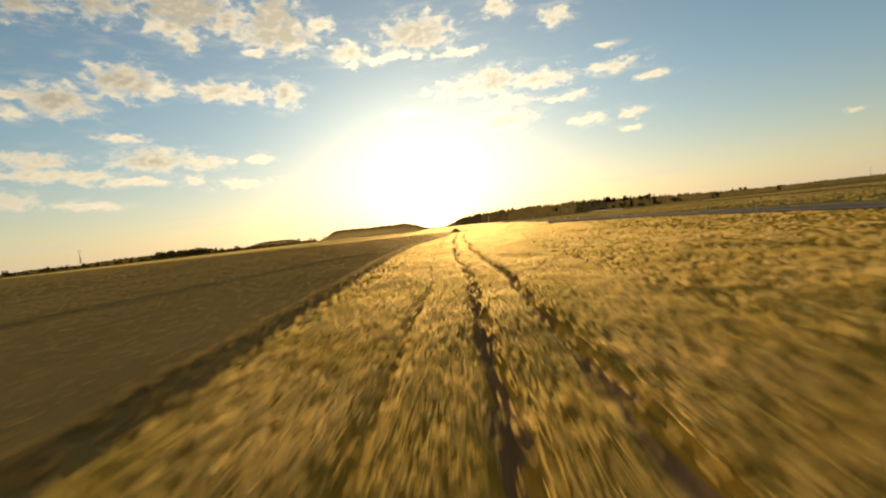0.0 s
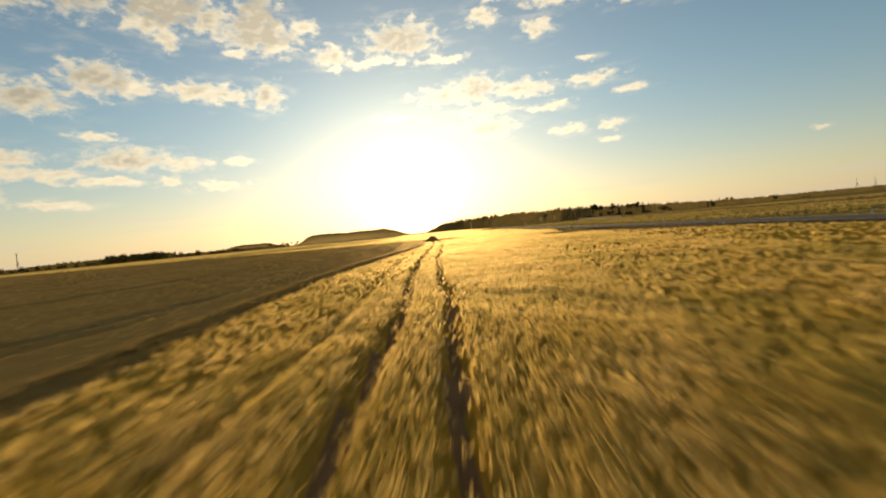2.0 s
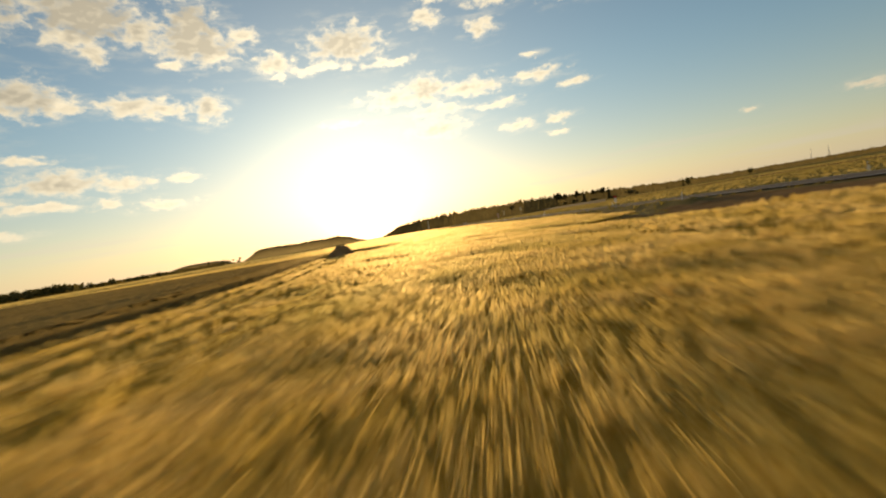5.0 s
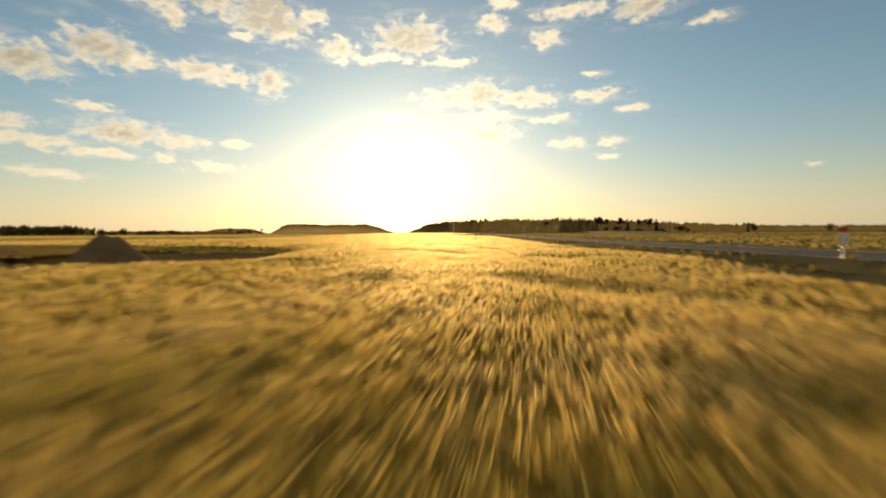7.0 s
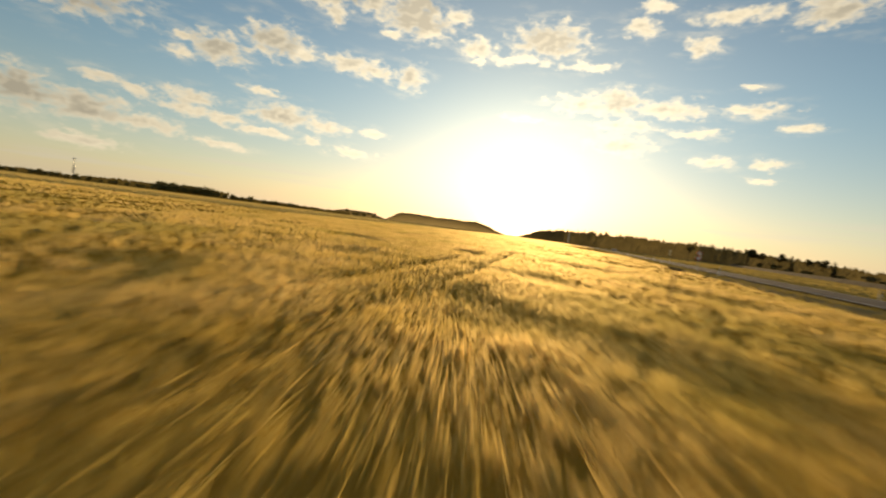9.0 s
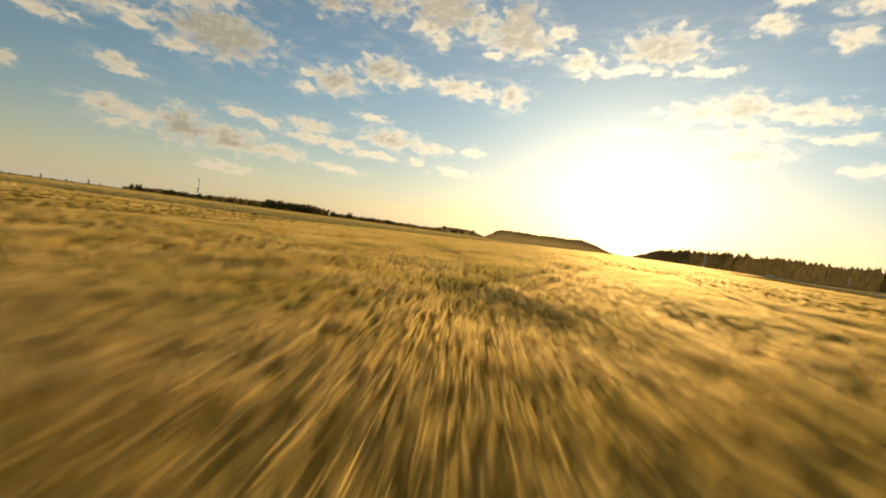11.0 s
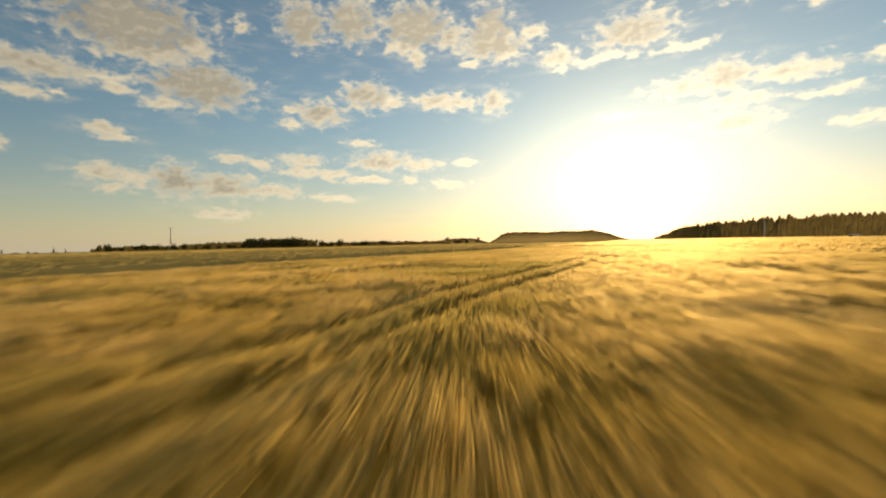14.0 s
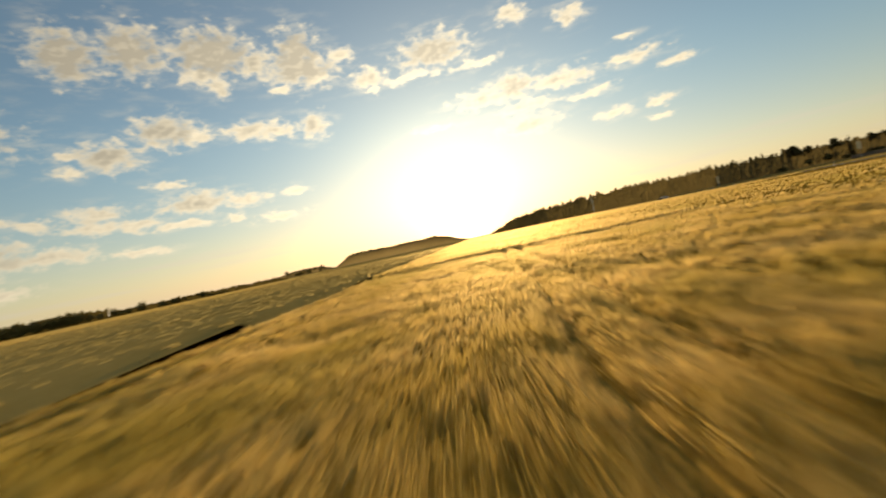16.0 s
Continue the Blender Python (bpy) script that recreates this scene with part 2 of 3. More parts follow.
def foliage(name, dark, light, scale=0.5, through=0.45, island=0.35, green=None, straw=0.0):
    """Leaves and ears that let light through; straw: the share of glassy awns that scatter it onwards."""
    m, n, out = material(name)
    at = place(n)
    patch = n.noise(at, scale, 4.0, 0.6)
    geo = n.add("ShaderNodeNewGeometry")
    f = n.math("ADD", n.math("MULTIPLY", n.ramp(patch, 0.3, 0.7), 1 - island), n.math("MULTIPLY", geo.outputs["Random Per Island"], island))
    c = n.mix(f, dark, light)
    if green:
        # broad patches that ripen later
        late = n.ramp(n.noise(n.stretch(at, (1.0, 0.55, 1.0)), 0.13, 3.0, 0.6), 0.48, 0.66, 0.0, 0.62)
        c = n.mix(late, c, green)
    a = n.add("ShaderNodeBsdfDiffuse")
    t = n.add("ShaderNodeBsdfTranslucent")
    n.put(a.inputs[0], c)
    n.put(t.inputs[0], c)
    x = n.add("ShaderNodeMixShader")
    x.inputs[0].default_value = through
    n.put(x.inputs[1], a.outputs[0])
    n.put(x.inputs[2], t.outputs[0])
    made = x.outputs[0]
    if straw:
        r = n.add("ShaderNodeBsdfRefraction")
        n.put(r.inputs["Color"], n.mix(0.55, c, (1.0, 0.88, 0.66)))
        n.put(r.inputs["Roughness"], 0.85)
        n.put(r.inputs["IOR"], 1.35)
        y = n.add("ShaderNodeMixShader")
        y.inputs[0].default_value = straw
        n.put(y.inputs[1], made)
        n.put(y.inputs[2], r.outputs[0])
        made = y.outputs[0]
    n.put(out.inputs[0], made)
    return m


EAR = foliage("ripening barley ears", (0.51, 0.375, 0.095), (0.84, 0.635, 0.275), 0.4, 0.70, 0.25, (0.44, 0.37, 0.10), straw=0.08)
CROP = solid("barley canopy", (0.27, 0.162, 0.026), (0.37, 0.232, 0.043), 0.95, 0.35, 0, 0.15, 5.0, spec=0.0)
GREEN_EAR = foliage("green wheat ears", (0.235, 0.17, 0.06), (0.32, 0.23, 0.092), 0.2, 0.5, straw=0.05)
WHEAT = solid("wheat canopy", (0.205, 0.14, 0.05), (0.28, 0.19, 0.07), 0.95, 0.15, 0, 0.12, 4.0, spec=0.0)
PALE_EAR = foliage("pale wheat ears", (0.41, 0.325, 0.115), (0.56, 0.44, 0.175), 0.1, 0.66, straw=0.10)
PALE_WHEAT = solid("pale wheat canopy", (0.32, 0.24, 0.08), (0.42, 0.32, 0.115), 0.95, 0.12, 0, 0.12, 4.0, spec=0.0)
# greenish track floor, its colour darkened to stand for shade in the dip
SHADED_TRACK = solid("greenish wheel tracks with their shade painted in", (0.11, 0.10, 0.026), (0.19, 0.16, 0.045), 0.95, 0.8, 0, 0.3, 8.0, spec=0.0)
SOIL = solid("dry soil", (0.165, 0.098, 0.045), (0.26, 0.162, 0.08), 0.95, 0.6, 0, 0.8, 9.0, spec=0.0)
MEADOW = solid("rough meadow", (0.17, 0.135, 0.045), (0.31, 0.24, 0.09), 0.95, 0.05, 0, 0.4, 1.2, spec=0.0)
VERGE = solid("verge grass", (0.10, 0.078, 0.024), (0.19, 0.14, 0.048), 0.95, 0.5, 0, 0.6, 6.0)
MEADOW_BLADE = foliage("dry meadow blades", (0.20, 0.16, 0.045), (0.46, 0.36, 0.14), 0.03, 0.5)
BLADE = foliage("verge blades", (0.13, 0.115, 0.03), (0.31, 0.24, 0.075), 0.5, 0.5)
ASPHALT = solid("worn asphalt", (0.11, 0.088, 0.072), (0.17, 0.138, 0.112), 0.95, 0.3, 0, 0.2, 30.0)
PAINT = solid("white road paint", (0.55, 0.55, 0.52), (0.78, 0.77, 0.74), 0.7, 2.0)
WHITE = solid("white plastic", (0.5, 0.49, 0.46), (0.66, 0.65, 0.62), 0.45, 6.0, bump=0.0, spec=0.5)
BLACK = solid("black plastic", (0.02, 0.02, 0.02), (0.04, 0.04, 0.04), 0.5, 6.0, bump=0.0)
RED = solid("red sheet", (0.45, 0.03, 0.02), (0.6, 0.05, 0.03), 0.45, 6.0, bump=0.0)
STEEL = solid("galvanised steel", (0.30, 0.31, 0.32), (0.45, 0.46, 0.47), 0.45, 3.0, 0.8, 0.05)
BARK = solid("bark", (0.05, 0.035, 0.025), (0.11, 0.08, 0.055), 0.95, 2.0, 0, 0.6, 14.0)
PINE = foliage("pine needles", (0.075, 0.066, 0.03), (0.12, 0.1, 0.045), 0.05, 0.45)
LEAF = foliage("broad leaves", (0.13, 0.115, 0.043), (0.23, 0.19, 0.077), 0.08, 0.45)
# lighter than its own foliage, haze is painted into the colour
HAZY_WOOD = foliage("boughs of the wood, lightened for haze", (0.10, 0.084, 0.04), (0.155, 0.125, 0.058), 0.05, 0.46)
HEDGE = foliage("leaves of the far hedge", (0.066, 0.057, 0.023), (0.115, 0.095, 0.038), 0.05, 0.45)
# leaf colour raised, standing for the haze over the distance
HAZY_HILL = foliage("woods on the hill, lightened for haze", (0.16, 0.135, 0.075), (0.24, 0.2, 0.11), 0.01, 0.62)
CONCRETE = solid("grey concrete", (0.085, 0.075, 0.066), (0.13, 0.115, 0.10), 0.95, 0.5)
CREAM = solid("cream banner cloth", (0.55, 0.46, 0.28), (0.66, 0.56, 0.36), 0.8, 1.0, bump=0.05)
TIN = solid("pale sheet metal", (0.55, 0.48, 0.38), (0.7, 0.62, 0.5), 0.5, 1.0)


# ---- mesh help ----
def sheet(name, verts, faces, mats, index=None, smooth=True):
    me = bpy.data.meshes.new(name)
    me.from_pydata(np.asarray(verts).tolist() if isinstance(verts, np.ndarray) else verts, [], np.asarray(faces).tolist() if isinstance(faces, np.ndarray) else faces)
    for m in mats:
        me.materials.append(m)
    if index is not None:
        me.polygons.foreach_set("material_index", np.asarray(index, dtype=np.int32))
    me.polygons.foreach_set("use_smooth", np.full(len(me.polygons), smooth))
    me.update()
    return me


def fast_mesh(name, co, tri, mat):
    """A triangle mesh from numpy arrays."""
    me = bpy.data.meshes.new(name)
    me.vertices.add(len(co))
    me.vertices.foreach_set("co", np.ascontiguousarray(co, dtype=np.float32).ravel())
    me.loops.add(tri.size)
    me.loops.foreach_set("vertex_index", np.ascontiguousarray(tri, dtype=np.int32).ravel())
    me.polygons.add(len(tri))
    me.polygons.foreach_set("loop_start", np.arange(0, tri.size, tri.shape[1], dtype=np.int32))
    me.materials.append(mat)
    me.update(calc_edges=True)
    return me


def part(name, bm, mat, parent, label=""):
    me = bpy.data.meshes.new(name)
    bm.to_mesh(me)
    bm.free()
    me.materials.append(mat)
    ob = new(name, me)
    ob.parent = parent
    return tagged(ob, label)


def box(bm, x0, y0, z0, x1, y1, z1, bevel=0.0):
    m = Matrix.Translation(((x0 + x1) / 2, (y0 + y1) / 2, (z0 + z1) / 2)) @ Matrix.Diagonal((x1 - x0, y1 - y0, z1 - z0, 1))
    got = bmesh.ops.create_cube(bm, size=1, matrix=m)
    if bevel:
        bmesh.ops.bevel(bm, geom=list({e for v in got["verts"] for e in v.link_edges}), offset=bevel, segments=2, affect="EDGES")
    return bm


def bar(bm, a, b, r0, r1=None, sides=8):
    a, b = Vector(a), Vector(b)
    m = Matrix.Translation((a + b) / 2) @ (b - a).to_track_quat("Z", "Y").to_matrix().to_4x4()
    bmesh.ops.create_cone(bm, cap_ends=True, segments=sides, radius1=r0, radius2=r0 if r1 is None else r1, depth=(b - a).length, matrix=m)
    return bm


def wave(x, y, s, seed):
    """Smooth pseudo-random field in 0..1, on numpy arrays."""
    out = np.zeros_like(x)
    rs = np.random.RandomState(seed)
    for _ in range(7):
        a, ph = rs.uniform(0, 2 * np.pi, 2)
        k = 2 * np.pi / s * rs.uniform(0.6, 1.7)
        out += np.sin(k * (x * np.cos(a) + y * np.sin(a)) + ph)
    return 0.5 + out / 9.0


# ---- plan of the land ----
def left_edge(y):
    return np.interp(y, [-60, 0, 23, 48, 77, 90, 100, 115, 130, 145, 172, 206], [-7.0, -5.8, -5.3, -5.0, -3.5, -2.0, -0.6, 2.0, 4.4, 5.7, 6.4, 7.0])


def right_edge(y):
    return np.interp(y, [-60, 0, 50, 90, 122, 131, 134, 141, 143, 146, 154, 175, 190, 205, 229, 265, 289, 394, 439, 900],
                     [28, 35, 42, 44, 40, 37, 32, 30, 34, 38.5, 40, 45.5, 46, 47, 50, 54.5, 57, 71, 75, 95])


def far_left_edge(y):
    return np.interp(y, [180, 240, 272, 290, 300, 318, 332, 345, 394, 460, 1000], [-130, -112, -60, -26, -24, -24, -23, -20.5, -19, -18, -15])


def road_edge(y):
    return np.interp(y, [-400, 0, 70, 110, 150, 200, 250, 350, 500, 900], [14, 40, 48, 51, 52.5, 54.5, 60, 72, 88, 108])


ROAD_W = 9.0
TRACK_GAP, FAR_GAP, TRACK_SPACE = 1.95, 1.15, 8.2


def track_dip(x, y):
    """1 in a wheel track, 0 in the standing crop."""
    bend = np.interp(y, [-20, 0, 5, 10, 23, 50, 57, 71, 84, 95, 103, 122, 135, 150, 185, 205, 255, 300, 318, 326, 336, 355, 400, 500],
                     [0.4, 1.2, 1.5, 1.85, 2.6, 3.25, 3.7, 4.05, 4.65, 5.5, 6.2, 7.1, 8.3, 9.2, 9.8, 10.0, 11.4, 11.6, 11.9, 12.1, 12.4, 13.1, 15.0, 20.0])
    bend = bend + 0.14 * np.sin(y / 9.0) + 0.07 * np.sin(y / 3.1)
    gap = np.interp(y, [195, 250], [TRACK_GAP, FAR_GAP])
    out = np.zeros_like(x)

    def line(at, wide, deep):
        return deep * np.exp(-(np.abs(x - at) / wide) ** 3)

    for side in (-0.5, 0.5):
        # the main pair, worn down to the soil, as far as the heap
        out = np.maximum(out, line(bend + side * gap, 0.34, np.interp(y, [60, 100, 160, 180], [0.84, 0.6, 0.48, 0.0])))
        # pairs through the second field
        for k in (-5, -4, -3, -2, -1, 0, 1, 2, 3):
            swing = np.interp(y, [300, 318, 326, 336, 355, 400], [0, 0.9, 1.6, 2.5, 2.9, 3.0]) * (k == -3)
            swing = swing + np.interp(y, [306, 325, 336, 356, 371, 403], [0, 1.2, 2.6, 4.3, 5.7, 6.6]) * (k == -2)
            worn = {-2: np.interp(y, [284, 292, 312, 330], [1.0, 0.68, 0.55, 0.62]), -1: np.interp(y, [284, 292, 318, 336], [1.0, 0.68, 0.6, 0.0])}.get(k, np.interp(y, [290, 320], [1.35, 1.0]))
            out = np.maximum(out, line(bend + swing + k * TRACK_SPACE + side * gap, 0.24, np.interp(y, [240, 258, 322, 336], [0, 0.6, 0.55, 0.36]) * (1.0 if k < 0 else 0.4) * worn))
        # a faint pair at the turn
        out = np.maximum(out, line(30.9 + 0.06 * (y - 216) + side * 1.9, 0.3, 0.4 * np.interp(y, [200, 210, 232, 250], [0, 1, 1, 0])))
    # a shallow third furrow beside the main pair
    out = np.maximum(out, line(bend - 3.15, 0.3, 0.36 * (y < 150)))
    # lone faint wheelings further out
    out = np.maximum(out, line(19.6 + 0.07 * (y - 40), 0.26, 0.5 * np.interp(y, [-20, 0, 90, 150], [0.6, 1, 1, 0.3])))
    out = np.maximum(out, line(35.9 + 0.09 * (y - 174), 0.35, 0.42 * np.interp(y, [160, 172, 190, 200], [0, 1, 1, 0])))
    # a path from the bare corner into the crop
    d = np.abs((y - 141) + 1.9 * (x - 29.5))
    return np.maximum(out, 0.18 * np.exp(-(d / 0.7) ** 2) * (x > 20) * (x < 31))


def in_barley(x, y):
    near = (x > left_edge(y)) & (y < 175.5)
    beyond = (y > 207 - 0.45 * np.minimum(x, 20)) & (x > far_left_edge(y))
    mid = (y >= 175.5) & (x > np.interp(y, [175.5, 178, 184, 197, 203], [15.5, 17.5, 18, 17.0, 11]) + 0.5 * np.sin(y))
    return (near | beyond | mid) & (x < right_edge(y)) & (y > -60) & (y < 1500)


def lie(x, y):
    """Height of the barley's top over the soil."""
    windblown = np.interp(y, [110, 150, 235, 275, 330], [0.35, 1.0, 1.0, 0.5, 0.5])
    lodged = np.clip((wave(x, y * 0.7, 7.5, 3) - 0.60) * 4.0, 0, 1)
    z = 0.74 + 0.020 * (wave(x, y, 3.2, 5) - 0.5) * 2 + np.interp(y, [230, 260], [0.010, 0.026]) * (wave(x, y * 0.8, 1.0, 6) - 0.5) * 2 + 0.10 * (wave(x, y, 24.0, 7) - 0.5)
    # thin and low where the crop gives way to the bare corner
    rim = np.maximum(y - 207 + 0.45 * np.minimum(x, 20), x - np.interp(y, [175.5, 178, 184, 197, 203], [15.5, 17.5, 18, 17.0, 11]))
    thin = np.where((y > 176) & (x < 24), np.clip(0.30 + rim / 5.0, 0.30, 1.0), 1.0)
    return (z - (0.04 + 0.09 * windblown) * lodged) * thin


def axis(fine0, fine1, step, lo, hi, grow=1.16):
    mid = np.arange(fine0, fine1 + step / 2, step)
    up, s = [mid[-1]], step
    while up[-1] < hi:
        s *= grow
        up.append(min(hi, up[-1] + s))
    down, s = [mid[0]], step
    while down[-1] > lo:
        s *= grow
        down.append(max(lo, down[-1] - s))
    return np.array(down[:0:-1] + mid.tolist() + up[1:])


def grid(xs, ys, height, keep=None):
    X, Y = np.meshgrid(xs, ys)
    Z = height(X, Y)
    co = np.stack([X, Y, Z], -1).reshape(-1, 3)
    nx, ny = len(xs), len(ys)
    i = np.arange((nx - 1) * (ny - 1))
    a = i // (nx - 1) * nx + i % (nx - 1)
    q = np.stack([a, a + 1, a + nx + 1, a + nx], -1)
    if keep is not None:
        c = co[q].mean(1)
        q = q[keep(c[:, 0], c[:, 1])]
        used, inv = np.unique(q, return_inverse=True)
        co, q = co[used], inv.reshape(-1, 4)
    return co, q


def grid_object(name, xs, ys, height, mat, keep=None):
    co, q = grid(xs, ys, height, keep)
    me = fast_mesh(name, co, q, mat)
    me.polygons.foreach_set("use_smooth", np.ones(len(me.polygons), dtype=bool))
    return new(name, me)


def blades(rs, x, y, z, tall, wide, lean=0.5, per=3):
    """Clumps of pointed blades, three triangles each."""
    n = len(x)
    co, tri = np.empty((n, per, 3, 3), np.float32), None
    for k in range(per):
        a = rs.uniform(0, np.pi, n)
        dx, dy = np.cos(a) * wide / 2, np.sin(a) * wide / 2
        ox, oy = rs.normal(0, 0.35, (2, n)) * wide
        h = tall * rs.uniform(0.7, 1.25, n)
        lx, ly = rs.normal(0.10, lean, (2, n)) * h
        co[:, k, 0] = np.stack([x + ox - dx, y + oy - dy, z - 0.25 * h], -1)
        co[:, k, 1] = np.stack([x + ox + dx, y + oy + dy, z - 0.25 * h], -1)
        co[:, k, 2] = np.stack([x + ox + lx, y + oy + ly, z + 0.75 * h], -1)
    co = co.reshape(-1, 3)
    return co, np.arange(len(co)).reshape(-1, 3)


def way_x(y):
    """The flown line over the plan, to choose where the crop is built finest and its canopy lies deepest."""
    return np.interp(y, [0, 55, 109, 163, 196, 218, 270, 311, 343], [0, 5, 14.8, 31.5, 32.5, 28.5, 10, -5.5, -11.5])


# ---- land ----
xs, ys = axis(-80, 140, 4.0, -4800, 4800, 1.25), axis(-20, 420, 4.0, -1500, 4800, 1.25)
ground = tagged(grid_object("ground", xs, ys, lambda x, y: 0 * x - 0.02, MEADOW), "dry yellow-green farmland reaching to the horizon", "ground", kind="structure")


def field(name, mat, x0, x1, y0, y1, step, height, keep, label, far=None, bare=None):
    lo, hi = far or (x0, x1)
    xs, ys = axis(x0, x1, step, lo, hi, 1.2), axis(y0, y1, step * 2.2, -60, 1500, 1.12)
    ob = grid_object(name, xs, ys, height, mat, keep)
    if bare:
        co, q = grid(xs, ys, height, keep)
        c = co[q].mean(1)
        ob.data.materials.append(SOIL)
        ob.data.materials.append(SHADED_TRACK)
        dip = bare(c[:, 0], c[:, 1])
        kind = np.where((c[:, 1] < 195) & (dip > 0.66), 1, np.where((c[:, 1] >= 195) & (dip > 0.32), 2, 0))
        ob.data.polygons.foreach_set("material_index", kind.astype(np.int32))
    return tagged(ob, label, "crop field", kind="stuff")


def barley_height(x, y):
    # canopy sinks deeper near the flown line, so the close gaps turn darker
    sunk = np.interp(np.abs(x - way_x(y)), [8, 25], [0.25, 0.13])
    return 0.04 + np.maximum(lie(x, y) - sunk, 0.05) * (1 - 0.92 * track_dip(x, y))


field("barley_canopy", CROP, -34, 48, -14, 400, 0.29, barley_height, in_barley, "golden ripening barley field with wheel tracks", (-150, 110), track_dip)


def in_wheat(x, y):
    return (x < left_edge(y) + 0.5) & (y < 203 - 0.45 * x) & (x > -900) & (y > -60)


def in_far_wheat(x, y):
    return (x < far_left_edge(y) - 1.0) & (y > 214 - 0.45 * x) & (x > -1400) & (y < 1500)


def wheat_height(x, y):
    # sprayer lanes that slant away over the field
    run = (x - 0.33 * (y - 58) + 44.8) % 21.6
    d = np.minimum(np.abs(run - 10.9), np.abs(run - 12.8))
    near = np.where(y < 208 - 0.45 * x, left_edge(y) - x, far_left_edge(y) - 1.0 - x)
    face = np.clip((near + 0.45) / 1.1, 0.25, 1) ** 0.8
    return (0.90 + 0.03 * (wave(x, y, 9.0, 9) - 0.5) - 0.34 * np.exp(-(d / 0.55) ** 4) * (near > 4)) * face


field("wheat_canopy", WHEAT, -60, -3, -10, 215, 0.6, wheat_height, in_wheat, "dull green-brown wheat field standing taller than its neighbour", (-900, 0))
field("wheat_canopy", PALE_WHEAT, -90, -16, 215, 480, 0.7, wheat_height, in_far_wheat, "pale green-gold wheat field behind the barley", (-1400, -20))

# standing ears, finer along the flown line
rs = np.random.RandomState(4)


def ears(name, count, lo, hi, tall, wide, y1=420, lean=0.45, y0=-6):
    y = rs.uniform(y0, y1, count)
    d = rs.uniform(lo, hi, count) * np.where(rs.rand(count) < 0.5, -1, 1)
    x = way_x(y) + d
    dip = track_dip(x, y)
    ok = in_barley(x, y) & ((dip < 0.35) | (rs.rand(count) < 0.15))
    x, y, dip = x[ok], y[ok], dip[ok]
    co, tri = blades(rs, x, y, lie(x, y) - 0.10 - 0.42 * dip, tall, wide, lean)
    return tagged(new(name, fast_mesh(name, co, tri, EAR)), "dense golden barley ears lit from behind", "crop", kind="stuff")


ears("barley_ears", 160000, 0, 6, 0.20, 0.042, 262)
ears("barley_ears", 150000, 0, 5, 0.16, 0.032, 385, 0.4, 255)
ears("barley_ears", 150000, 6, 20, 0.21, 0.066, 425)
ears("barley_ears", 110000, 5, 18, 0.18, 0.058, 420, 0.42, 252)
ears("barley_ears", 105000, 20, 66, 0.22, 0.15, 470)


def far_ears(name, mat, inside, height, count, x0, x1, y0, y1, tall, wide, label):
    x, y = rs.uniform(x0, x1, count), rs.uniform(y0, y1, count)
    ok = inside(x, y)
    x, y = x[ok], y[ok]
    co, tri = blades(rs, x, y, height(x, y) - 0.05, tall, wide, 0.4)
    return tagged(new(name, fast_mesh(name, co, tri, mat)), label, "crop", kind="stuff")


far_ears("barley_ears", EAR, in_barley, lie, 45000, -60, 110, 455, 900, 0.32, 0.9, "dense golden barley ears lit from behind")
far_ears("wheat_ears", GREEN_EAR, in_wheat, wheat_height, 66000, -45, 6, -10, 225, 0.12, 0.15, "dull green-brown wheat ears")
far_ears("wheat_ears", GREEN_EAR, lambda x, y: in_wheat(x, y) & (x > left_edge(y) - 1.0), lambda x, y: wheat_height(x, y) - 0.08, 150000, -8, 8, -10, 178, 0.34, 0.10, "dull green-brown wheat ears along the margin")
far_ears("wheat_ears", GREEN_EAR, in_wheat, wheat_height, 36000, -260, -45, -10, 320, 0.14, 0.5, "dull green-brown wheat ears")
far_ears("wheat_ears", PALE_EAR, in_far_wheat, wheat_height, 46000, -110, -16, 215, 560, 0.13, 0.28, "pale green-gold wheat ears")
far_ears("wheat_ears", PALE_EAR, in_far_wheat, wheat_height, 30000, -420, -110, 250, 700, 0.34, 1.0, "pale green-gold wheat ears")


far_ears("barley_ears", EAR, lambda x, y: in_barley(x, y) & (np.abs(x - way_x(y)) < 20), lie, 40000, -34, 14, 378, 470, 0.32, 0.18, "dense golden barley ears lit from behind")


far_ears("barley_ears", EAR, in_barley, lie, 15000, -135, -34, 205, 300, 0.2, 0.5, "dense golden barley ears lit from behind")


def in_gap(x, y):
    return (y > 176) & (x > -40) & (x < 20) & (np.hypot((x - 11.0) / 9.0, (y - 187.0) / 9.5) > 0.9 + 0.25 * (wave(x, y, 4.0, 17) - 0.5)) & ~in_barley(x, y) & (y < 216 - 0.45 * x) & ~in_wheat(x, y)


def in_meadow(x, y):
    r = x - road_edge(y)
    return (r > 24) & ~((r > 118) & (r < 150)) & ~((r > 168) & (r < 184))


far_ears("weeds", BLADE, in_gap, lambda x, y: 0 * x + 0.12, 14000, -40, 20, 176, 235, 0.5, 0.26, "low green weeds on the bare field corner")
far_ears("meadow_grass", MEADOW_BLADE, in_meadow, lambda x, y: 0 * x + 0.08, 30000, 70, 330, -20, 560, 0.36, 1.0, "dry yellow-green meadow grass across the road")


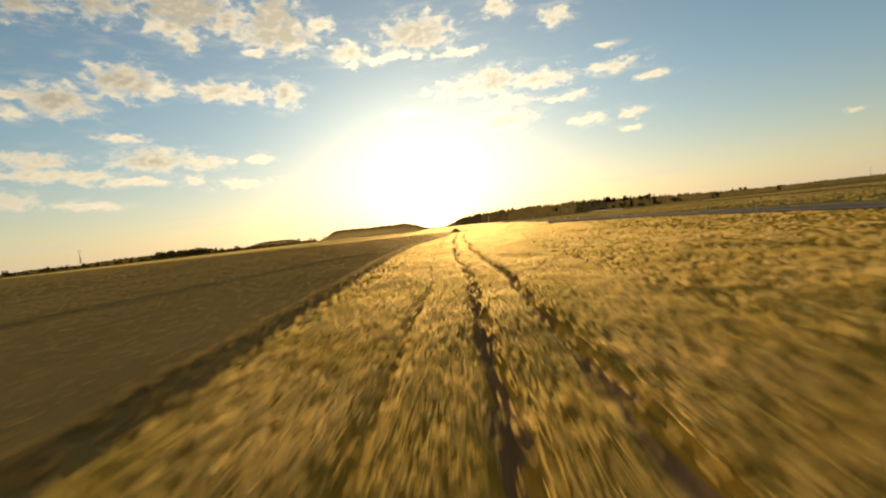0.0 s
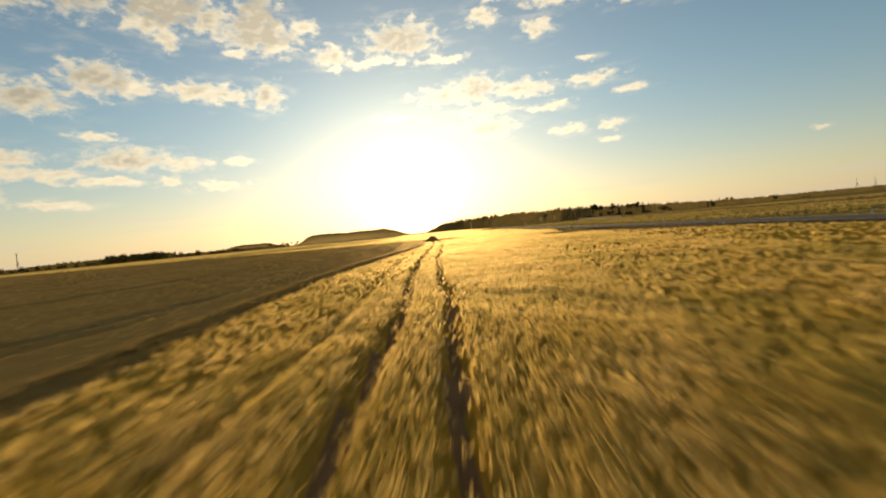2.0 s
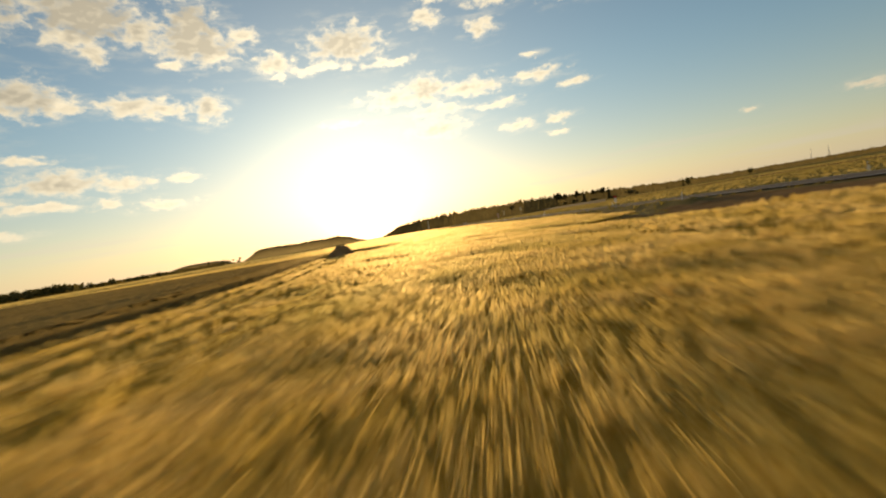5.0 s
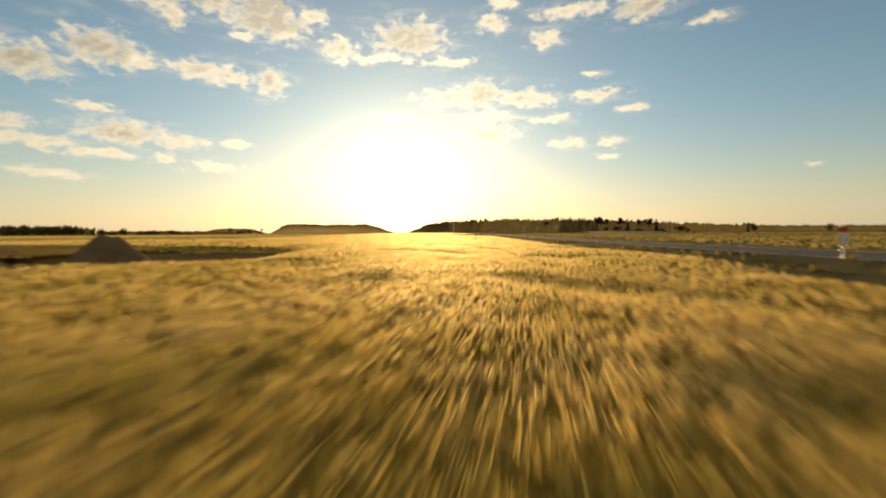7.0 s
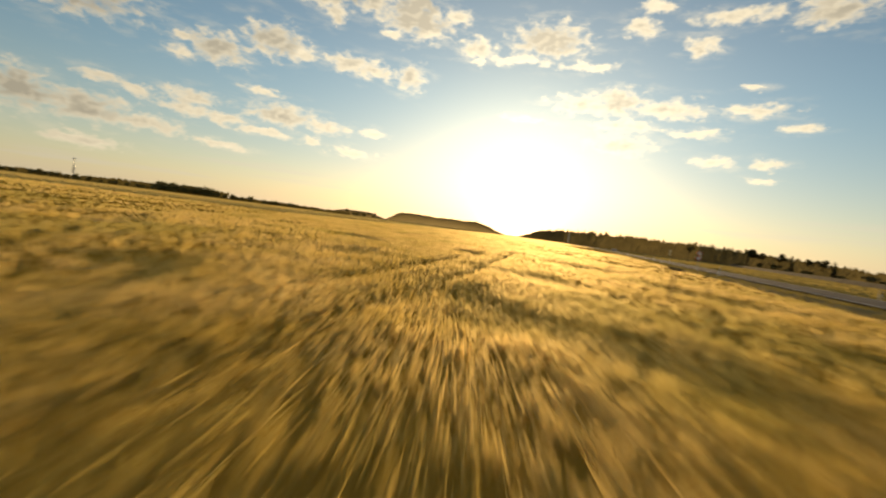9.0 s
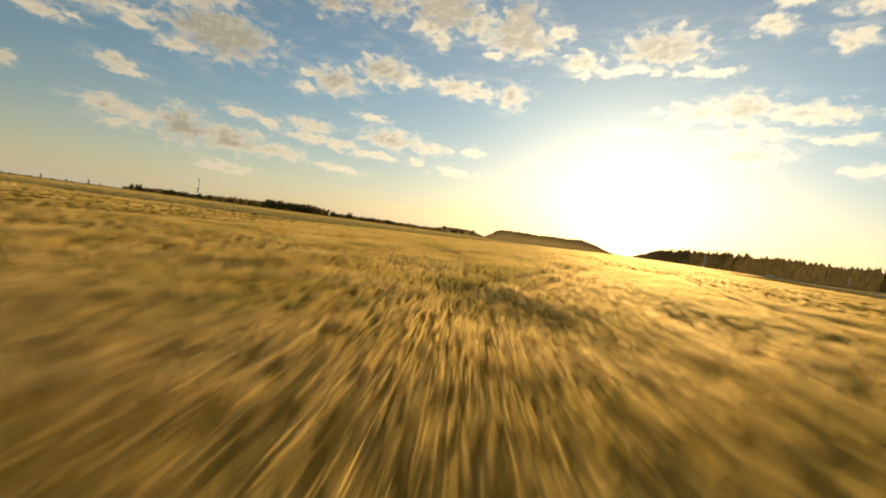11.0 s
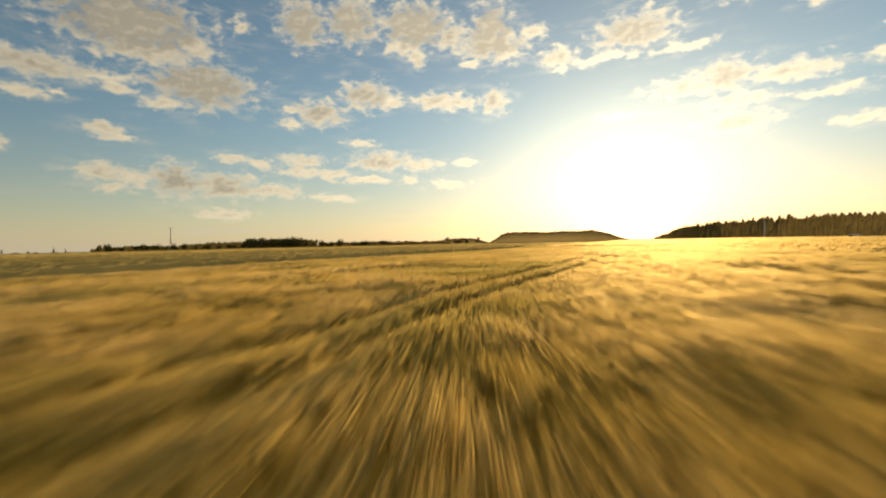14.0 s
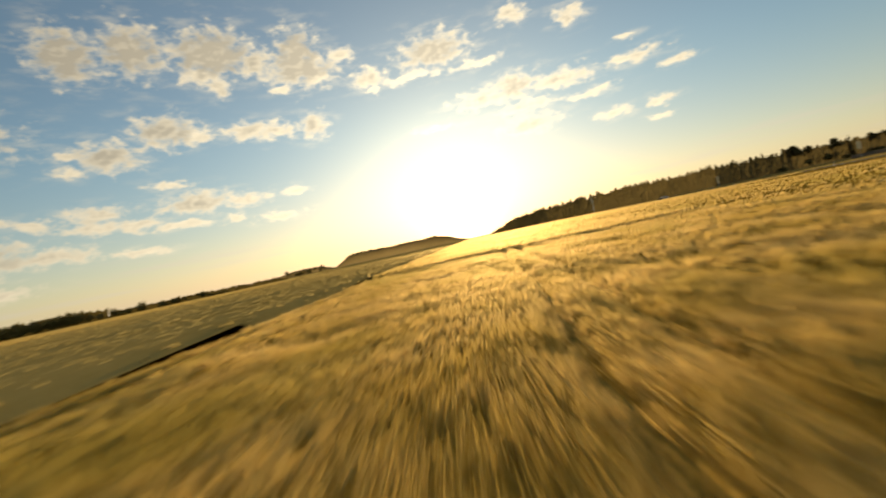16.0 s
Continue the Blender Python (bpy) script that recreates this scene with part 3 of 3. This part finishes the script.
# ---- road ----
def strip(name, x0, x1, z, mat, y0=-400.0, y1=850.0, step=5.0, label="", category="", kind="structure"):
    y = np.arange(y0, y1 + step / 2, step)
    co = np.concatenate([np.stack([road_edge(y) + x, y, y * 0 + z], -1) for x in (x0, x1)])
    n = len(y)
    i = np.arange(n - 1)
    me = fast_mesh(name, co, np.stack([i, i + n, i + n + 1, i + 1], -1), mat)
    return tagged(new(name, me), label, category, kind=kind)


def verge_height(x, y):
    r = x - road_edge(y)
    up = np.clip((r + 9.0) / 8.0, 0, 1)
    down = np.clip((ROAD_W + 8 - r) / 7.0, 0, 1)
    return 0.02 + 0.40 * np.minimum(up, down) + 0.10 * (wave(x, y, 3.0, 12) - 0.5) * (up < 1) + np.interp(y, [144, 150, 200, 240, 300], [0, 0.6, 0.55, 0.3, 0.15]) * np.exp(-((r + 5.0) / 1.8) ** 2) * (0.4 + wave(x, y, 5.0, 14))


def bare_corner(x, y):
    return (y > 96 + 2 * np.sin(x)) & (y < 149 + 2 * np.sin(x * 1.3)) & (x < road_edge(y) - 1.5)


def in_verge(x, y):
    r = x - road_edge(y)
    return (r > -13) & (r < ROAD_W + 8) & (x > right_edge(y) - 0.6)


grid_object("verge", axis(28, 100, 0.8, 26, 150), axis(-20, 420, 1.6, -300, 1100, 1.1), verge_height, VERGE, in_verge)
far_ears("verge_grass", BLADE, lambda x, y: in_verge(x, y) & ~bare_corner(x, y) & ((x < road_edge(y) - 1.0) | (x > road_edge(y) + ROAD_W + 1.0)), verge_height, 42000, 28, 120, -20, 480, 0.38, 0.24, "tufted rough grass beside the road")
verge = bpy.data.objects["verge"]
c = np.array([p.center[:2] for p in verge.data.polygons])
verge.data.materials.append(SOIL)
verge.data.polygons.foreach_set("material_index", bare_corner(c[:, 0], c[:, 1]).astype(np.int32))
tagged(bpy.data.objects["verge"], "rough grass verge beside the road", "verge", kind="structure")
strip("road", 0, ROAD_W, 0.54, ASPHALT, label="straight grey asphalt country road", category="road")
for r0, r1 in ((118, 150), (168, 184)):
    strip("ploughed_strip", r0, r1, 0.03, SOIL, -100.0, 620.0, label="bare brown ploughed strip across the meadow", category="field")
strip("edge_line", 0.55, 0.75, 0.556, PAINT, label="white edge line on the asphalt", category="road marking")
strip("edge_line", ROAD_W - 0.75, ROAD_W - 0.55, 0.556, PAINT, label="white edge line on the asphalt", category="road marking")


# ---- soil heap ----
def heap_height(x, y):
    r = np.hypot((x - 9.2) / 2.5, (y - 182.5) / 2.6)
    top = 2.45 * np.clip(1.05 - r, 0, 0.8) ** 0.85
    pad = 0.22 * np.clip(1.15 - np.hypot((x - 11.0) / 9.8, (y - 187.5) / 11.0), 0, 0.3) / 0.3
    rough = 0.35 * (wave(x, y, 1.7, 21) - 0.5) + 0.2 * (wave(x, y, 0.7, 22) - 0.5)
    h = np.maximum(top, pad)
    return h + rough * np.clip(h, 0, 1) - 0.03


tagged(grid_object("soil_mound", np.arange(-1, 23, 0.25), np.arange(174.5, 202, 0.25), heap_height, SOIL, lambda x, y: heap_height(x, y) > 0.0),
       "small heap of bare brown soil at the field corner", "soil mound")


# ---- trees ----
def needles(rs, count, shape):
    """Many small triangles filling a crown; shape gives points."""
    p = shape(rs, count)
    s = rs.uniform(0.3, 0.7, (count, 1, 1))
    d = rs.normal(0, 1, (count, 3, 3)) * s
    co = (p[:, None, :] + d).reshape(-1, 3)
    return co, np.arange(len(co)).reshape(-1, 3)


def tree(name, tall, wide, kind, mat, seed, label):
    rs = np.random.RandomState(seed)
    root = new(name)
    bm = bmesh.new()
    bar(bm, (0, 0, -0.2), (0.1 * rs.randn(), 0.1 * rs.randn(), tall * 0.9), tall * 0.018, tall * 0.004, 7)
    for _ in range(7):
        z = tall * rs.uniform(0.3, 0.8)
        a = rs.uniform(0, 6.28)
        w = wide * 0.35
        bar(bm, (0, 0, z), (math.cos(a) * w, math.sin(a) * w, z + tall * 0.08), tall * 0.006, tall * 0.002, 5)
    part("trunk", bm, BARK, root)

    def cone(rs, n):
        h = 1 - np.sqrt(rs.uniform(0, 1, n))
        tier = 0.75 + 0.25 * np.sin(h * 40)
        r = wide / 2 * (1 - h) ** 0.85 * tier * np.sqrt(rs.uniform(0.1, 1, n))
        a = rs.uniform(0, 6.28, n)
        return np.stack([r * np.cos(a), r * np.sin(a), tall * (0.08 + 0.92 * h)], -1)

    def lumps(rs, n):
        k = 11
        c = rs.normal(0, 1, (k, 3)) * (wide * 0.24, wide * 0.24, tall * 0.14) + (0, 0, tall * 0.60)
        s = rs.uniform(0.10, 0.2, k) * wide
        i = rs.randint(0, k, n)
        v = rs.normal(0, 1, (n, 3))
        v /= np.linalg.norm(v, axis=1)[:, None]
        p = c[i] + v * (s[i] * rs.uniform(0.5, 1.05, n))[:, None] * (1, 1, 0.8)
        p[:, 2] = np.clip(p[:, 2], tall * 0.1, tall)
        return p

    def plume(rs, n):
        p = lumps(rs, n)
        p[:, 2] = tall * 0.45 + (p[:, 2] - tall * 0.1) * 0.6
        return p

    shape = {"spruce": cone, "broad": lumps, "pine": plume}[kind]
    co, tri = needles(rs, 520, shape)
    # dense inner boughs
    ball = bmesh.new()
    bmesh.ops.create_icosphere(ball, subdivisions=1, radius=1.0)
    ball.verts.ensure_lookup_table()
    bv = np.array([v.co[:] for v in ball.verts])
    bf = np.array([[v.index for v in f.verts] for f in ball.faces])
    ball.free()
    for c in shape(rs, 14):
        grow = wide * rs.uniform(0.13, 0.2) * (np.clip(1.15 - c[2] / tall, 0.15, 1) if kind == "spruce" else 1.0)
        pull = (0.75, 0.75, 0.96) if kind != "spruce" else (0.6, 0.6, 0.95)
        tri = np.concatenate([tri, bf + len(co)])
        co = np.concatenate([co, c * pull + bv * grow * rs.uniform(0.7, 1.2, (len(bv), 1))])
    ob = new("crown", fast_mesh("crown", co * (1, 1, 1), tri, mat))
    ob.parent = root
    return tagged(root, label, "tree")


KINDS = [tree("spruce_tree", 16, 5.0, "spruce", PINE, 1, "dark narrow spruce at the edge of the wood"),
         tree("pine_tree", 17, 6.0, "pine", PINE, 2, "tall dark pine at the edge of the wood"),
         tree("pine_tree", 15, 6.5, "pine", PINE, 3, "tall dark pine at the edge of the wood"),
         tree("broadleaf_tree", 10, 8.0, "broad", LEAF, 4, "rounded dark green broadleaf tree in a row"),
         tree("broadleaf_tree", 8, 7.0, "broad", LEAF, 5, "rounded dark green broadleaf tree in a row"),
         tree("bush", 4, 6.0, "broad", LEAF, 6, "low dark green bush at a field margin")]
HOME = [(620, 900), (640, 905), (655, 910), (-420, 715), (-430, 713), (-300, 740)]
for ob, (x, y) in zip(KINDS, HOME):
    ob.matrix_basis = pose(x, y, 0)


def stand(ob, x, y, s, group):
    c = copy_thing(ob, pose(x, y, 0, 0, 0, rs.uniform(0, 360)))
    c.scale = (s * rs.uniform(0.85, 1.15),) * 2 + (s,)
    return tagged(c, group=group)


def row_of_trees(points, gap, kinds, s0, s1, group, depth=6.0):
    for (x0, y0), (x1, y1) in zip(points, points[1:]):
        n = max(1, int(math.hypot(x1 - x0, y1 - y0) / gap))
        for i in range(n):
            f = (i + rs.uniform(0.1, 0.9)) / n
            stand(KINDS[rs.choice(kinds)], x0 + f * (x1 - x0) + rs.normal(0, depth), y0 + f * (y1 - y0) + rs.normal(0, depth), rs.uniform(s0, s1), group)


def wood(name, points, tall, gap, mat, label, seed):
    """The front of a far wood, one thin sheet the sun glows through: crown beside crown, bulging and pointed, with
    loose boughs.
    """
    r = np.random.RandomState(seed)
    co, tri, n = [], [], 0
    P = np.array(points, dtype=float)
    run = np.concatenate([[0], np.cumsum(np.hypot(*np.diff(P[:, :2], axis=0).T))])
    s = np.arange(0, run[-1], 0.7)
    x, y, t = (np.interp(s, run, P[:, i]) for i in range(3))
    tx, ty = np.gradient(x), np.gradient(y)
    d = np.hypot(tx, ty)
    nx, ny = ty / d, -tx / d
    c = np.cumsum(r.uniform(0.5, 1.5, int(run[-1] / gap)) * gap)
    size = r.uniform(0.84, 1.06, len(c)) + 0.06 * np.sin(c / 17.0) * np.sin(c / 7.3)
    blunt = r.uniform(0.9, 2.2, len(c))
    wide = r.uniform(0.7, 1.3, len(c)) * gap
    top, bulge = np.zeros_like(s), np.zeros_like(s)
    for ci, si, bi, wi in zip(c, size, blunt, wide):
        u = np.abs(s - ci) / wi
        near = u < 1.6
        h = np.where(near, si * (1 - 0.20 * np.minimum(u, 1.6) ** bi), 0)
        bulge = np.where(h > top, wi * 0.8 * np.clip(1 - u * u, 0, 1), bulge)
        top = np.maximum(top, h)
    top = np.maximum(top, 0.55) + r.normal(0, 0.02, len(s))
    rows = np.array([0, 0.13, 0.26, 0.38, 0.5, 0.6, 0.7, 0.78, 0.86, 0.93, 1.0])
    k, m = len(s), len(rows)
    for f in rows:
        out = bulge * (1 - f) ** 0.5 * (0.5 + 0.5 * np.sin(f * 3.0 + 0.6)) + r.normal(0, 0.7, k) + 0.10 * t * (1 - f)
        co.append(np.stack([x + nx * out, y + ny * out, t * top * np.clip(f + r.normal(0, 0.03, k) * (f > 0), 0, None)], -1))
    co = np.concatenate(co)
    i = np.arange(k - 1)
    for q in range(m - 1):
        a, b = q * k + i, (q + 1) * k + i
        tri += [np.stack([a, a + 1, b + 1], -1), np.stack([a, b + 1, b], -1)]
    j = r.randint(0, k, int(k * 1.4))
    p = np.stack([x[j], y[j], t[j] * top[j] * r.uniform(0.93, 1.015, len(j))], -1)
    loose = (p[:, None, :] + r.normal(0, 0.45, (len(j), 3, 3)) * (1, 1, 0.8)).reshape(-1, 3)
    tri.append(np.arange(len(loose)).reshape(-1, 3) + len(co))
    co = np.concatenate([co, loose])
    return tagged(new(name, fast_mesh(name, co, np.concatenate(tri), mat)), label, "wood", kind="stuff")


wood("pine_wood", [(37, 1190, 4), (48, 1180, 8), (56, 1172, 11), (64, 1160, 16), (78, 1130, 20), (95, 1090, 23), (118, 1030, 25), (170, 960, 26.5), (290, 880, 24.5), (320, 800, 20.5), (390, 735, 15), (440, 715, 11.5), (510, 695, 8.5), (740, 760, 8.5), (1100, 860, 10)], 1.0, 1.9, HAZY_WOOD,
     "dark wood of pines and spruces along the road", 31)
for kind, x, y, tall in ((1, 136.4, 483.7, 11.2), (1, 318, 800, 25), (2, 322, 797, 24), (1, 328, 790, 22.5), (2, 342, 778, 22), (0, 350, 770, 21), (1, 362, 760, 21), (2, 372, 750, 20), (0, 378, 744, 19)):
    stand(KINDS[kind], x, y, tall / (16, 17, 15, 10)[kind], "trees before the wood")
row_of_trees([(300, 810), (420, 712)], 14, [5, 5, 4], 0.8, 1.3, "bushes at the foot of the wood", 3)
stand(KINDS[0], 343, 534, 0.6, "trees before the wood")
stand(KINDS[3], 347, 532, 0.8, "trees before the wood")
stand(KINDS[3], 428, 538, 0.75, "trees before the wood")
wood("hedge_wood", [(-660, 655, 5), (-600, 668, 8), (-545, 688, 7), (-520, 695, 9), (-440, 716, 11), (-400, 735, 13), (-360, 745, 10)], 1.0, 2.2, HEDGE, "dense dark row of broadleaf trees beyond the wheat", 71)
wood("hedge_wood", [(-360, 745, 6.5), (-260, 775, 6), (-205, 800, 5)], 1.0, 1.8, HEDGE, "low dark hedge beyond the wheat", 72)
row_of_trees([(-850, 600), (-640, 640)], 11, [4, 5, 5, 0], 0.35, 0.62, "far row of trees", 5)
row_of_trees([(-640, 645), (-530, 672), (-400, 715)], 9, [3, 4, 4], 0.7, 1.05, "far row of trees", 3)
row_of_trees([(-440, 702), (-370, 725)], 3.5, [3], 1.0, 1.35, "far row of trees", 3)
row_of_trees([(-370, 728), (-250, 770)], 4.5, [4, 5, 3], 0.6, 1.0, "far row of trees", 4)
row_of_trees([(-330, 1080), (-270, 1100)], 4.0, [4, 3, 1, 4], 0.6, 1.0, "clump before the hills", 5)


# ---- hills ----
def hill(name, cx, cy, wx, wy, tall, mat, label, seed, size, rise=0.32):
    def h(x, y):
        u = (x - cx) / wx
        along = np.clip(np.minimum((u + 1) / rise, (1 - u) / 0.62), 0, 1)
        across = np.clip(1 - ((y - cy) / wy) ** 2, 0, 1)
        along = along * along * (3 - 2 * along)
        return tall * along * across ** 0.5 * (0.92 + 0.16 * wave(x, y, wx * 0.7, seed)) - 1.0 + size * across * along * (wave(x, y * 2, 31.0, seed + 1) + wave(x, y * 2, 13.0, seed + 2) - 1.0)
    # front slope only, a thin sheet that glows with the sun behind
    xs, ys = np.linspace(cx - wx, cx + wx, 330), np.linspace(cy - wy, cy, 24)
    root = tagged(grid_object(name, xs, ys, h, mat), label, "hill", kind="structure")
    return root


hill("hill", -195, 1600, 215, 40, 29, HAZY_HILL, "long low wooded hill on the horizon", 41, 4.0)
hill("hill", -1400, 3900, 330, 80, 42, HAZY_HILL, "pale hazy hill far behind the trees", 51, 5.0, 0.9)


# ---- mast ----
def lattice_mast(tall):
    root = new("radio_mast")
    w = 1.5
    bm = bmesh.new()
    legs = [Vector((w * math.cos(a), w * math.sin(a), 0)) for a in (0.5, 0.5 + 2.094, 0.5 + 4.189)]
    top = [v * 0.28 for v in legs]
    for i in range(3):
        m = bmesh.new()
        bar(m, legs[i], top[i] + Vector((0, 0, tall)), 0.2, 0.12)
        part("leg", m, STEEL, root)
    n = 14
    for k in range(n):
        f0, f1 = k / n, (k + 1) / n
        for i in range(3):
            j = (i + 1) % 3
            a = legs[i].lerp(top[i], f0) + Vector((0, 0, tall * f0))
            b = legs[j].lerp(top[j], f1) + Vector((0, 0, tall * f1))
            c = legs[j].lerp(top[j], f0) + Vector((0, 0, tall * f0))
            bar(bm, a, b, 0.085, sides=4)
            bar(bm, a, c, 0.085, sides=4)
    part("bracing", bm, STEEL, root)
    for z, r in ((tall, 1.6), (tall * 0.52, 1.3), (tall * 0.40, 1.2)):
        m = bmesh.new()
        bar(m, (0, 0, z - 0.15), (0, 0, z), r, sides=12)
        p = part("platform", m, STEEL, root)
        for a in (0.2, 2.3, 4.4):
            m = bmesh.new()
            x, y = math.cos(a) * (r + 0.1), math.sin(a) * (r + 0.1)
            box(m, x - 0.18, y - 0.18, z - 0.2, x + 0.18, y + 0.18, z + 2.0, 0.04)
            part("antenna", m, WHITE, p)
    m = bmesh.new()
    bar(m, (0, 0, tall), (0, 0, tall + 2.5), 0.05, sides=6)
    part("spike", m, STEEL, root)
    return tagged(root, "slender steel lattice radio mast with antennas", "mast")


lattice_mast(27).matrix_basis = pose(-528, 672, 0)


# ---- things beside the road ----
def delineator():
    root = new("delineator_post")
    m = bmesh.new()
    box(m, -0.06, -0.05, 0, 0.06, 0.05, 1.0, 0.02)
    part("post", m, WHITE, root)
    m = bmesh.new()
    box(m, -0.064, -0.054, 0.72, 0.064, 0.054, 0.88, 0.01)
    b = part("band", m, BLACK, root, "black band")
    m = bmesh.new()
    box(m, -0.03, -0.06, 0.75, 0.03, -0.052, 0.85)
    part("reflector", m, TIN, b, "small grey reflector")
    return tagged(root, "white plastic road delineator post with a black band", "road post", group="posts along the road")


POST = delineator()
POST.matrix_basis = pose(road_edge(20) - 1.2, 20, 0.42)
for y in (62, 107, 157, 207, 257, 307, 357, 407, 457, 507, 557, 607, 657):
    copy_thing(POST, pose(road_edge(y) - 1.2, y, 0.42))
for y in range(45, 700, 50):
    copy_thing(POST, pose(road_edge(y) + ROAD_W + 1.2, y, 0.42, 0, 0, 180))


def panel_sign(name, mats, w, h, z0, label):
    root = new(name)
    m = bmesh.new()
    bar(m, (0, 0, 0), (0, 0, z0 + h), 0.04)
    part("pole", m, STEEL, root)
    for k, mat in enumerate(mats):
        m = bmesh.new()
        a, b = z0 + h * k / len(mats), z0 + h * (k + 0.78) / len(mats)
        box(m, -w / 2, -0.06, a, w / 2, -0.035, b, 0.008)
        part("panel", m, mat, root)
    return tagged(root, label, "road sign")


def field_stake():
    """A marker stake with a short crossbar, standing in the crop."""
    root = new("field_stake")
    m = bmesh.new()
    bar(m, (0, 0, -0.2), (0.05, 0, 1.85), 0.045, 0.04, 8)
    part("post", m, BARK, root)
    m = bmesh.new()
    box(m, -0.24, -0.03, 1.72, 0.32, 0.03, 1.80, 0.012)
    part("crossbar", m, BARK, root)
    return tagged(root, "weathered wooden stake with a short crossbar in the barley", "stake")


def round_sign():
    """Two round plates, one over the other, on a pole."""
    root = new("round_sign")
    m = bmesh.new()
    bar(m, (0, 0, 0), (0, 0, 3.1), 0.045)
    part("pole", m, STEEL, root)
    for z in (2.0, 2.75):
        m = bmesh.new()
        bar(m, (0, -0.075, z), (0, -0.05, z), 0.34, sides=24)
        plate = part("plate", m, RED, root, "red rimmed round plate")
        m = bmesh.new()
        bar(m, (0, -0.085, z), (0, -0.077, z), 0.26, sides=24)
        part("face", m, WHITE, plate, "white face")
    return tagged(root, "two round red and white road signs on one pole", "road sign")


field_stake().matrix_basis = pose(38.7, 210.9, 0, 0, 4, 0)
round_sign().matrix_basis = pose(61.0, 268, 0.40)
panel_sign("roadside_panel", [CREAM], 1.9, 4.4, 4.2, "tall pale advertising panel on a pole by the meadow").matrix_basis = pose(167, 548, 0)
panel_sign("roadside_panel", [CREAM, CREAM, CREAM], 2.0, 6.0, 3.0, "three pale stacked panels on a pole before the wood").matrix_basis = pose(201, 720, 0, 0, 0, -25)
panel_sign("marker_sign", [WHITE, WHITE, RED], 0.42, 1.0, 1.0, "white and red marker sign on a pole").matrix_basis = pose(road_edge(172) - 1.6, 172, 0.40)


def banner_pole(tall):
    root = new("banner_pole")
    m = bmesh.new()
    bar(m, (0, 0, 0), (0, 0, tall), 0.22, 0.12, 10)
    part("pole", m, WHITE, root)
    m = bmesh.new()
    box(m, 0.15, -0.06, tall * 0.25, 1.9, 0.06, tall * 0.98, 0.03)
    part("banner", m, CREAM, root, "cream cloth banner")
    return tagged(root, "tall cream banner on a pole before the wood", "flag pole")


banner_pole(12.6).matrix_basis = pose(86, 680, 0, 0, 0, 45)


def pylon(tall):
    root = new("power_pylon")
    m = bmesh.new()
    for sx in (-1, 1):
        for sy in (-1, 1):
            bar(m, (sx * 2.2, sy * 2.2, 0), (sx * 0.5, sy * 0.5, tall * 0.7), 0.14, 0.1, 5)
            bar(m, (sx * 0.5, sy * 0.5, tall * 0.7), (0, 0, tall), 0.1, 0.06, 5)
    for k in range(6):
        z0, z1 = tall * 0.7 * k / 6, tall * 0.7 * (k + 1) / 6
        a, b = 2.2 - 1.7 * k / 6, 2.2 - 1.7 * (k + 1) / 6
        for s in (-1, 1):
            bar(m, (-a, s * a, z0), (b, s * b, z1), 0.06, sides=4)
            bar(m, (a, s * a, z0), (-b, s * b, z1), 0.06, sides=4)
            bar(m, (s * a, -a, z0), (s * b, b, z1), 0.06, sides=4)
            bar(m, (s * a, a, z0), (s * b, -b, z1), 0.06, sides=4)
    part("tower", m, STEEL, root)
    for z, w in ((0.72, 5.0), (0.82, 6.0), (0.92, 4.0)):
        m = bmesh.new()
        bar(m, (-w, 0, tall * z), (w, 0, tall * z), 0.1, sides=5)
        bar(m, (-w, 0, tall * z), (0, 0, tall * z + 1.2), 0.06, sides=4)
        bar(m, (w, 0, tall * z), (0, 0, tall * z + 1.2), 0.06, sides=4)
        part("arm", m, STEEL, root)
    return tagged(root, "grey steel lattice power pylon above the wood", "pylon", group="pylons over the wood")


P = pylon(27)
P.matrix_basis = pose(844, 798, 0, 0, 0, 30)
copy_thing(P, pose(826, 815, 0, 0, 0, 30))


def long_wall():
    """A pale low wall beyond the meadow."""
    root = new("barrier_wall")
    (x0, y0), (x1, y1) = (158, 364), (215, 610)
    n = 54
    d = Vector((x1 - x0, y1 - y0, 0))
    w = d.length / n
    turn = math.degrees(math.atan2(d.y, d.x))
    me = None
    for i in range(n):
        if me is None:
            bm = bmesh.new()
            box(bm, 0.05, -0.08, 0.0, w - 0.05, 0.08, 1.9, 0.03)
            ob = part("panel", bm, CONCRETE, root)
            me = ob.data
        else:
            ob = new("panel", me)
            ob.parent = root
        f = i / n
        ob.matrix_basis = pose(x0 + d.x * f, y0 + d.y * f, 0, 0, 0, turn)
    return tagged(root, "long low grey panel wall across the meadow", "wall")


long_wall()


def shed():
    root = new("shed")
    m = bmesh.new()
    box(m, -7, -4, 0, 7, 4, 3.0, 0.03)
    part("wall", m, CONCRETE, root)
    m = bmesh.new()
    v = [m.verts.new(c) for c in ((-7.4, -4.4, 3.0), (7.4, -4.4, 3.0), (7.4, 4.4, 3.0), (-7.4, 4.4, 3.0), (-7.4, 0, 4.6), (7.4, 0, 4.6))]
    for f in ((0, 1, 5, 4), (2, 3, 4, 5), (0, 4, 3), (1, 2, 5), (3, 2, 1, 0)):
        m.faces.new([v[i] for i in f])
    part("roof", m, TIN, root, "pale sheet metal roof")
    m = bmesh.new()
    box(m, -1.2, -4.06, 0, 1.2, -4.0, 2.4, 0.01)
    part("door", m, STEEL, root)
    return tagged(root, "low shed with a pale metal roof by the wood", "shed")


shed().matrix_basis = pose(131, 664, 0, 0, 0, 15) @ Matrix.Scale(0.38, 4)
